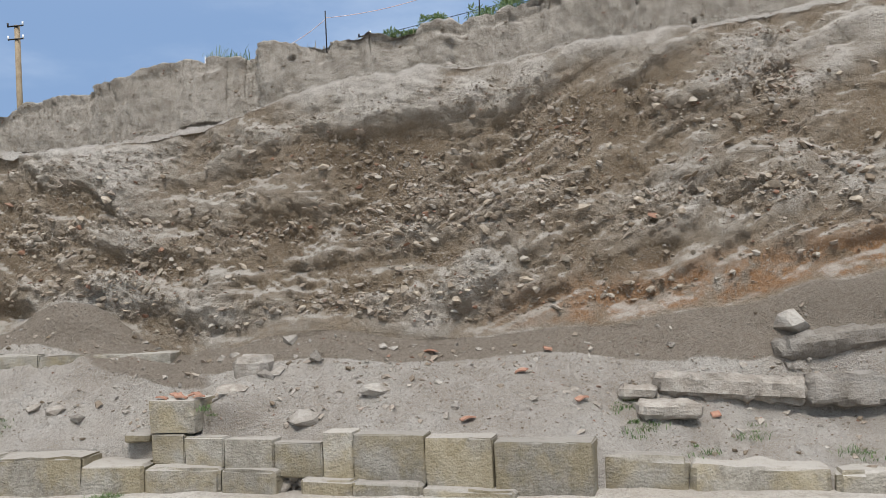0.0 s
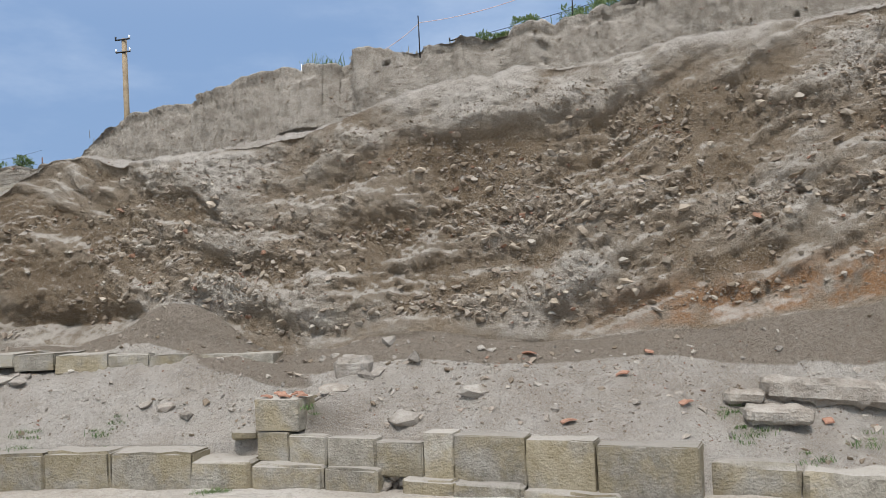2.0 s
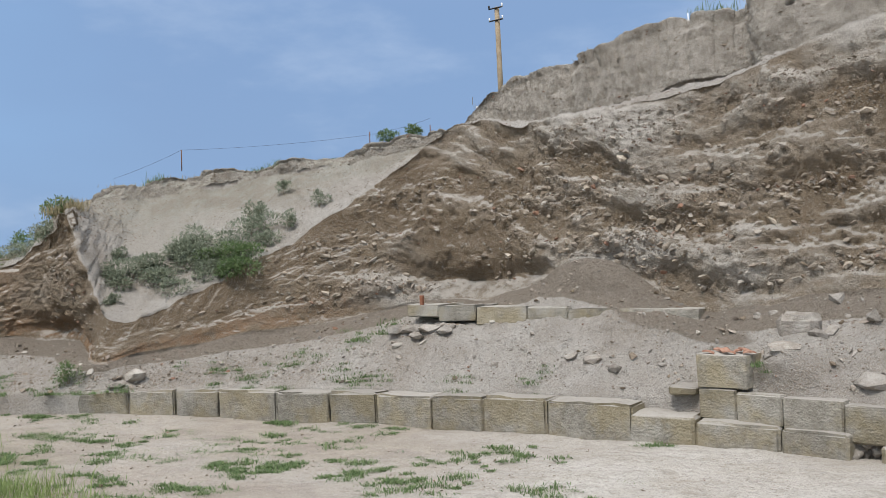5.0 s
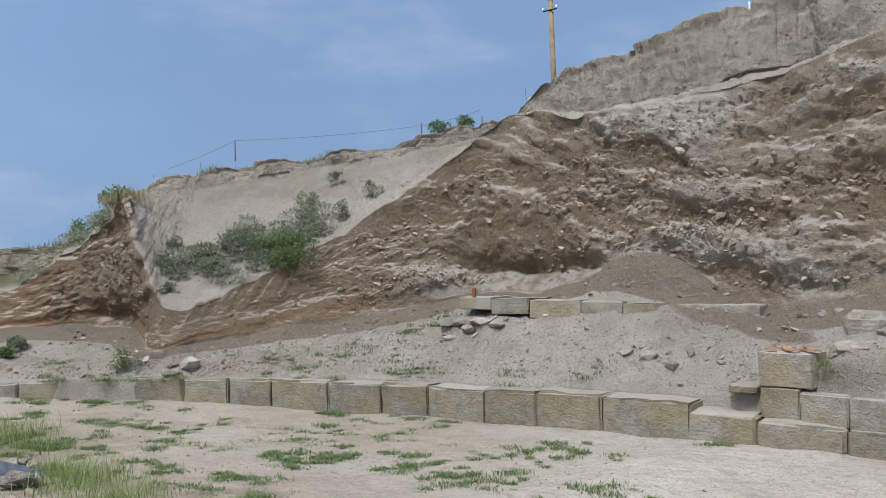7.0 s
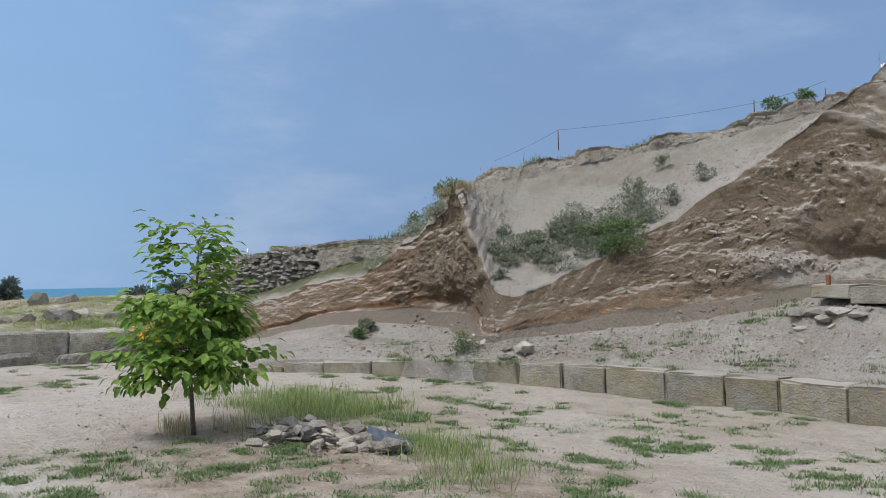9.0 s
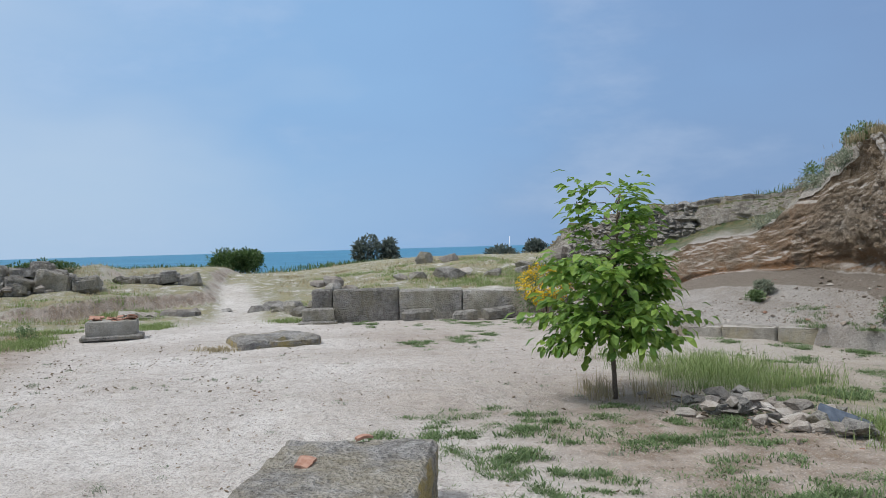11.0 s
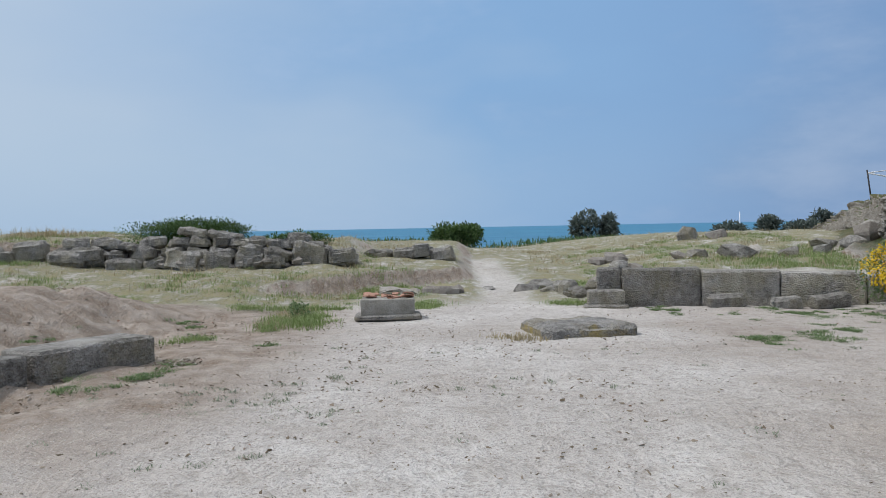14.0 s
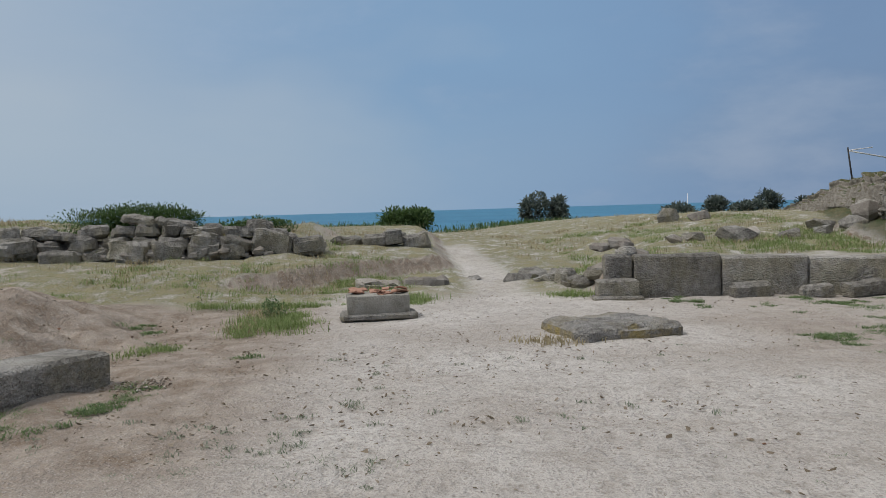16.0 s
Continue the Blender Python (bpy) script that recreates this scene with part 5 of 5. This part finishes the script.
for k, (x, a) in enumerate([(-2.05, .26), (-1.7, .2), (-1.3, .3), (-0.55, .35), (-0.1, .3), (0.3, .3), (-11.2, .3), (-11.7, .3), (-12.9, .22)]):
    i = int(np.argmin(np.abs(HP[:, int(np.argmin(np.abs(HZ - 5.05))), 0] - x)))
    p = HP[i, int(np.argmin(np.abs(HZ - 5.08)))]
    bush("rim_bush", "leafy green weed on the rim of the cut", p[0], p[1], p[2] - 0.05, a, a * .7, a * .9, 420, 0.07, HERB, 120 + k, "bush", "weeds on the rim", lumps=6)

# yellow broom by the sapling, dry bush at its foot
broom = bush("broom_bush", "yellow flowering broom bush behind the sapling", -18.72, 5.3, ground_at(-18.7, 5.3), .62, .55, 1.1, 1500, 0.06, HERB, 131, stems=9)
r_ = np.random.default_rng(5)
v_ = r_.normal(size=(1500, 3))
v_ /= np.linalg.norm(v_, axis=1, keepdims=True)
part("blossom", leaves_mesh("blossom", v_ * np.array([.58, .52, .38]) * r_.uniform(.6, 1.05, (1500, 1)) + np.array([0, 0, .72]), v_, 0.05, 0.045, BLOOM, r_), None, broom, "bright yellow flowers")
tufts("dry_tuft", "dry straw-coloured tufts at the foot of the sapling", patch(-10.85, 3.05, .25, .2, 12, 132, 1, 1.5) + patch(-10.35, 3.5, .25, .2, 12, 133, 1, 1.5), DRY, 134, 16, 0.16, 0.07, 0.003)
bush("herb_bush", "green herb bush beside the tile plinth", -19.4, -4.2, ground_at(-19.4, -4.2), .2, .2, .28, 420, 0.05, HERB, 134, lumps=6)

# growth along the sea edge
bush("wall_bush", "dark green creeper bush over the field stone wall", -27.2, -8.4, ground_at(-27.2, -8.4) - 0.05, .6, 1.7, .68, 11000, 0.075, SHRUB, 141, lumps=30)
bush("wall_bush", "dark green creeper bush over the field stone wall", -27.2, -5.6, ground_at(-27.2, -5.6) - 0.05, .45, .9, .36, 2200, 0.08, SHRUB, 142, lumps=12)
bush("round_bush", "dense round dark green bush at the sea edge", -78, -1.3, ground_at(-78, -1.3) - 0.1, 2.1, 2.5, 2.0, 5200, 0.34, SHRUB, 143, lumps=18)
for k, (y, w, h, x) in enumerate([(11.4, 1.5, 2.9, -92), (13.9, 1.4, 2.4, -93), (26.4, 1.8, 1.5, -93), (30.6, 1.5, 2.0, -94), (34.0, 1.8, 1.5, -94), (36.6, 1.4, 2.5, -95), (40.5, 1.6, 1.7, -94)]):
    bush("shore_tree", "small dark windswept tree on the sea edge", x, y, ground_at(x, y) - 0.2, w, w, h, 1100, 0.5, PINE, 150 + k, "tree", "trees on the sea edge", lumps=11, stems=11, twig=BARK)
tufts("shore_scrub", "low green scrub along the sea edge", field(220, -90, -62, 1, 40, 72, 2.0, 4.0, 0.0, .12) + field(160, -80, -50, -24, -4, 73, 1.5, 3, 0.05, .12), SHRUB, 30, 22, 0.12, 0.5, 0.03)

# ---- rubble beside the sapling ----
r2 = np.random.default_rng(17)
HEAP = np.array([(-10.35, 3.75), (-9.8, 4.0), (-9.3, 4.05), (-8.9, 4.2), (-8.5, 4.35)])
for k in range(95):
    f = r2.uniform(0, 4)
    i = min(int(f), 3)
    c = HEAP[i] * (1 - f + i) + HEAP[i + 1] * (f - i) + r2.normal(0, .21, 2)
    s = r2.uniform(0.08, 0.26)
    ob = part("rubble_stone", rock_mesh("rubble_stone", 200 + k, (s * 1.4, s, s * r2.uniform(.45, .8)), 0.35, 2, WEATHERED if k % 3 == 0 else PALESTONE), None)
    ob.matrix_world = pose(c[0], c[1], ground_at(*c) - 0.02 + 0.10 * r2.random() * (k % 2), r2.normal(0, 8), r2.normal(0, 8), r2.uniform(0, 360))
    tagged(ob, "grey broken stone in the rubble heap by the sapling", "stone", "rubble heap")
small_heap = [(*(HEAP[i := int(r2.integers(4))] + (HEAP[i + 1] - HEAP[i]) * r2.random() + r2.normal(0, .28, 2)), 0) for _ in range(500)]
ob = scatter("rubble_chips", [(x, y, ground_at(x, y) + 0.01) for x, y, _ in small_heap], r2.uniform(0.02, 0.09, 500), CHIPS, r2)
tagged(ob, "small stone chips between the rubble", "rubble", kind="stuff")
sl = part("slate_piece", block_mesh("slate_piece", 0.42, 0.2, 0.05, 9, 0.01, 0.015, mat=plain_material("blue_grey_slate", (0.06, 0.075, 0.10), (0.12, 0.14, 0.17))), None)
sl.matrix_world = pose(-8.9, 4.32, 0.0, 35, 20, 60)
tagged(sl, "blue-grey slate piece leaning in the rubble heap", "slate")

# ---- poles, posts and lines ----
WOOD = plain_material("weathered_pole_wood", (0.23, 0.175, 0.115), (0.34, 0.27, 0.185), 9.0)
IRON = plain_material("dark_iron", (0.03, 0.03, 0.035), (0.07, 0.065, 0.06), 30.0, 0.6, 0.7)
WHITE = plain_material("white_porcelain", (0.75, 0.76, 0.78), (0.85, 0.85, 0.86), 20.0, 0.3)
RUSTY = plain_material("rusty_steel", (0.13, 0.075, 0.05), (0.22, 0.12, 0.075), 25.0, 0.8, 0.3)
TAPE = plain_material("white_red_tape", (0.78, 0.78, 0.80), (0.86, 0.85, 0.85), 3.0, 0.5)


def rod(name, a, b, r0, r1, mat, parent=None, sides=10, label=""):
    bm = bmesh.new()
    tube(bm, [a, tuple((np.array(a) + np.array(b)) / 2), b], [r0, (r0 + r1) / 2, r1], sides)
    return part(name, bm, mat, parent, label)


def power_pole(x, y, z0, z1, arms, lean=0.0, label="weathered wooden power pole with two iron cross arms", s=1.0, turn=0.0):
    t = thing("power_pole", label, "power pole", at=pose(x, y, z0, 0, lean, turn))
    rod("post", (0, 0, 0), (0, 0, z1 - z0), 0.066 * s, 0.054 * s, WOOD, t, 12)
    for k in range(arms):
        zz = z1 - z0 - 0.03 - 0.27 * k * s
        arm = rod("cross_arm", (-0.17 * s, -0.06, zz), (0.17 * s, -0.06, zz), 0.016 * s, 0.016 * s, IRON, t, 6)
        for sg in (-1, 1):
            rod("insulator", (0.16 * s * sg, -0.06, zz), (0.16 * s * sg, -0.06, zz + 0.075 * s), 0.016 * s, 0.02 * s, WHITE if (sg + 2 * k) > 0 else IRON, arm, 8, "white porcelain insulator" if (sg + 2 * k) > 0 else "")
    return t


power_pole(-10.08, 16.88, 4.2, 7.60, 2, -0.6)
power_pole(-3.14, 18.0, 5.0, 7.16, 1, 0.0, "top of a distant wooden power pole with white insulators", 0.9, -25)
for k, (x, y, z, h, m) in enumerate([(-3.2, 14.55, 5.75, .72, IRON), (-0.62, 14.7, 6.0, .75, IRON), (-14.9, 12.2, 3.95, .42, RUSTY), (-12.0, 14.6, 4.45, .4, RUSTY), (-10.9, 15.2, 4.75, .4, RUSTY), (-5.55, 15.2, 5.85, .3, WHITE)]):
    ob = rod("fence_post", (0, 0, 0), (0, 0, h), 0.011, 0.010, m)
    ob.matrix_world = pose(x, y, hill_at(x, y, 99, (5, 6.2)) - 0.12)
    ob.data.name = "fence_post"
    tagged(ob, "thin metal fence post on the rim of the cut", "post", "fence posts")


def line(name, label, a, b, sag, r, mat, category="wire"):
    bm = bmesh.new()
    f = np.linspace(0, 1, 25)
    pts = [tuple((1 - u) * np.array(a) + u * np.array(b) - np.array([0, 0, 4 * sag * u * (1 - u)])) for u in f]
    tube(bm, pts, [r] * 25, 4)
    return tagged(part(name, bm, mat), label, category)


line("power_line", "dark power line running over the hill", (-3.14, 18.0, 7.1), (12, 15.5, 9.6), 0.25, 0.007, IRON)
REDW = plain_material("red_white_tape", (0.55, 0.30, 0.28), (0.72, 0.62, 0.60), 2.0, 0.6)
line("barrier_tape", "faded red barrier tape strung above the rim", (-4.1, 14.75, 6.0), (-3.2, 14.55, 6.4), 0.05, 0.006, REDW, "tape")
line("barrier_tape", "faded red barrier tape strung above the rim", (-3.2, 14.55, 6.42), (-0.62, 14.7, 6.95), 0.12, 0.006, REDW, "tape")
line("fence_wire", "thin wire between the fence posts", (-14.9, 12.2, 4.45), (-12.0, 14.6, 4.72), 0.05, 0.0025, IRON)
line("fence_wire", "thin wire between the fence posts", (-12.0, 14.6, 4.72), (-10.9, 15.2, 5.0), 0.03, 0.0025, IRON)
line("fence_wire", "thin wire running down from the end post", (-14.9, 12.2, 4.45), (-16.2, 11.6, 3.95), 0.03, 0.0025, IRON)
sg = thing("sign_board", "small white sign board on a post behind the cliff", "sign", at=pose(-10.45, 16.6, 4.2))
rod("post", (0, 0, 0), (0, 0, 1.15), 0.015, 0.015, RUSTY, sg, 6)
part("board", block_mesh("board", 0.22, 0.02, 0.14, 3, 0.001, 0.004, mat=WHITE), None, sg).location = (0, -0.02, 1.08)
frame_ = thing("tape_barrier", "leaning white-taped barrier posts on the grassy mound", "barrier", at=pose(-33.2, 11.9, 2.05))
rod("post", (0, 0, -0.5), (-0.1, -0.15, 1.0), 0.03, 0.025, IRON, frame_, 6)
rod("post", (0, 1.0, -0.7), (0, 1.25, 0.75), 0.05, 0.03, WHITE, frame_, 6)
rod("tape", (-0.1, -0.15, 0.9), (0, 1.2, 0.62), 0.03, 0.03, TAPE, frame_, 4)
rod("tape", (-0.1, -0.15, 0.9), (0, 0.6, 0.98), 0.025, 0.02, TAPE, frame_, 4)
mast = rod("lamp_mast", (0, 0, 0), (0, 0, 3.2), 0.045, 0.035, WHITE)
mast.matrix_world = pose(-95, 28.0, -0.8)
tagged(mast, "slim white mast standing at the sea edge", "mast")
ship = thing("ship", "small dark ship far out on the sea", "ship", at=pose(-1500, -610, -6))
part("hull", block_mesh("hull", 7, 26, 4, 2, 0.05, 1.0, 4, plain_material("dark_ship_paint", (0.10, 0.09, 0.11), (0.16, 0.14, 0.15), 0.5)), None, ship)
part("bridge", block_mesh("bridge", 5, 8, 6, 2, 0.05, 0.6, 4, plain_material("ship_superstructure", (0.25, 0.22, 0.22), (0.35, 0.32, 0.32), 0.5)), None, ship).location = (0, 2, 3.5)

# ---- dry stone wall on the mound ----
mw = wall_of("mound_wall", "ruined dry stone wall of thin grey slabs on the mound", "wall")
jA, jB = int(np.argmin(np.abs(HZ - 4.05))), int(np.argmin(np.abs(HZ - 4.95)))
sel = np.where((HP[:, jA, 0] < -20.9) & (HP[:, jA, 0] > -26.5))[0]
r3 = np.random.default_rng(23)
stone_lib = [rock_mesh("stone", 500 + k, (w, 0.26, h * 1.5), 0.35, 2, WEATHERED) for k, (w, h) in enumerate([(.3, .08), (.42, .1), (.24, .07), (.36, .12), (.5, .11), (.2, .1)])]
for row in range(9):
    u = 0.0
    for i in sel[::6]:
        f = row / 9
        p = HP[i, jA] * (1 - f) + HP[i, jB] * f + r3.normal(0, .03, 3)
        q = HP[min(i + 6, len(HP) - 1), jA] - HP[i, jA]
        if r3.random() < 0.93 - 0.25 * f and p[2] > 0.6:
            ob = part("stone", stone_lib[r3.integers(6)], None, mw)
            ob.matrix_world = pose(*p, r3.normal(0, 4), r3.normal(0, 4), math.degrees(math.atan2(q[1], q[0])) + r3.normal(0, 8))

# ---- stones set in the cut, scree and pebbles ----


def hill_stones(name, label, n, z0, z1, lo, hi, seed, sub=1, out=0.2, power=2.6, weight=None, xr=(-15.6, 7)):
    r = np.random.default_rng(seed)
    jj = np.where((HZ > z0) & (HZ < z1))[0]
    ii = np.where((HP[:, jj[0], 0] > xr[0]) & (HP[:, jj[0], 0] < xr[1]))[0]
    pos, size = [], []
    while len(pos) < n:
        i, j = r.choice(ii), r.choice(jj)
        if z0 >= 2 and z1 <= 3 and r.random() > max(0.02, (HP[i, jj[-1], 2] - HP[i, jj[0], 2]) / 2.9) ** 2:
            continue
        if weight and r.random() > weight(HP[i, j], HB[i, j]):
            continue
        s = lo + (hi - lo) * r.random() ** power
        i2, j2 = min(i + 1, len(HP) - 1), min(j + 1, len(HZ) - 1)
        p = HP[i, j] + (HP[i2, j] - HP[i, j]) * r.random() + (HP[i, j2] - HP[i, j]) * r.random()
        pos.append(p + HN[i, j] * s * out)
        size.append(s)
    ob = scatter(name, pos, size, CHIPS, r, sub)
    return tagged(ob, label, "stones", kind="stuff")


def layered(p, b):
    return (0.55 if p[0] < -8.3 else 1.0) * (0.12 + 0.9 * max(0.0, noise.fractal(Vector((p[0] * 0.5, p[1] * 0.5, (p[2] - 0.1 * p[0]) * 1.8)), 0.9, 2.0, 3) + 0.25))


hill_stones("cliff_stones", "stones and potsherds embedded in the earth layers", 17000, 2.06, 2.94, 0.014, 0.07, 31, 1, 0.14, 2.4, layered)
hill_stones("cliff_cobbles", "larger stones sticking out of the earth layers", 1500, 2.06, 2.8, 0.05, 0.15, 32, 2, 0.16, 2.6, layered)
hill_stones("scree_chips", "stone chips strewn over the sandy slope", 16000, 0.1, 1.85, 0.008, 0.045, 33, 1, 0.1, 3.0)
hill_stones("scree_stones", "loose stones strewn over the sandy slope", 700, 0.1, 1.9, 0.04, 0.13, 34, 2, 0.1, 3.0)
hill_stones("spur_chips", "stone chips on the pale top of the spur", 2500, 3.0, 4.0, 0.012, 0.06, 35, 1, 0.1, 3.0, None, (-16, 6))
hill_stones("spur_gravel", "gravel strewn over the pale spur", 4500, 3.0, 4.0, 0.010, 0.05, 37, 1, 0.1, 2.6, None, (-16, -9))
hill_stones("bank_stones", "stones in the grey upper bank", 900, 4.05, 4.95, 0.02, 0.10, 36, 1, 0.1, 3.0, None, (-16, 6))
r4 = np.random.default_rng(41)
pos, size = [], []
for x0, x1, y0, y1, n in ((-13, -3.5, 3, 9.2, 2200), (-14, -5.5, -6, 3, 2600), (-22, -14, -6, 5.5, 1300), (-19, -12, -9, -5, 1600)):
    for _ in range(n):
        x, y = r4.uniform(x0, x1), r4.uniform(y0, y1)
        s = (0.008 + 0.035 * r4.random() ** 4) * (1.8 if y < -5 else 1.0)
        pos.append((x, y, ground_at(x, y) + s * 0.1))
        size.append(s)
clod = [(x, y, ground_at(x, y) + 0.004) for x, y in zip(r4.uniform(-22, -4, 4500), r4.uniform(-6, 8.8, 4500))]
clod += [(x, y, ground_at(x, y) + 0.004) for x, y in zip(r4.normal(-14.5, 2.6, 2600), r4.normal(-3.2, 2.0, 2600))]
clod += [(x, y, ground_at(x, y) + 0.004) for x, y in zip(r4.uniform(-22, -13, 1800), r4.uniform(-10, -4.5, 1800))]
CLOD = island_stone_material("dark_earth_crumbs", [(0.0, (0.14, 0.11, 0.075)), (0.5, (0.22, 0.175, 0.125)), (1.0, (0.30, 0.25, 0.19))])
tagged(scatter("earth_crumbs", clod, 0.010 + 0.055 * r4.random(len(clod)) ** 3, CLOD, r4, 1, 0.5), "dark crumbs of earth and litter on the court", "earth crumbs", kind="stuff")
tagged(scatter("pebbles", pos, size, CHIPS, r4), "small pebbles strewn over the court", "pebbles", kind="stuff")

# ---- larger stones that can be told apart in the cut and on the scree ----
hill_ob = bpy.data.objects["hill"]
SINGLE = [rock_mesh("stone", 700 + k, (1.35, 0.9, 0.75), 0.42, 2, PALESTONE) for k in range(10)]
EMBED = stone_material("embedded_brown_stone", (0.42, 0.36, 0.29), (0.29, 0.235, 0.175), (0.53, 0.475, 0.40), None, 0.0, 0.4, 0.35)
BROWN = [rock_mesh("stone", 720 + k, (1.4, 0.9, 0.7), 0.42, 2, EMBED) for k in range(10)]
r5 = np.random.default_rng(53)
for lib, n, za, zb, lo, hi in ((BROWN, 290, 2.08, 2.72, 0.07, 0.17), (SINGLE, 180, 0.3, 1.9, 0.05, 0.14)):
    jj = np.where((HZ > za) & (HZ < zb))[0]
    ii = np.where((HP[:, jj[0], 0] > -11.5) & (HP[:, jj[0], 0] < 4.2))[0]
    made = 0
    while made < n:
        i, j = r5.choice(ii), r5.choice(jj)
        if za > 2 and r5.random() > layered(HP[i, j], 0):
            continue
        size = lo + (hi - lo) * r5.random() ** 2.5
        ob = part("stone", lib[r5.integers(10)], None, hill_ob)
        p = HP[i, j] + HN[i, j] * size * (0.18 if za > 2 else 0.0) - np.array([0, 0, size * 0.25])
        ob.matrix_world = pose(*p, r5.normal(0, 18), r5.normal(0, 18), r5.uniform(0, 360)) @ Matrix.Scale(size, 4)
        made += 1
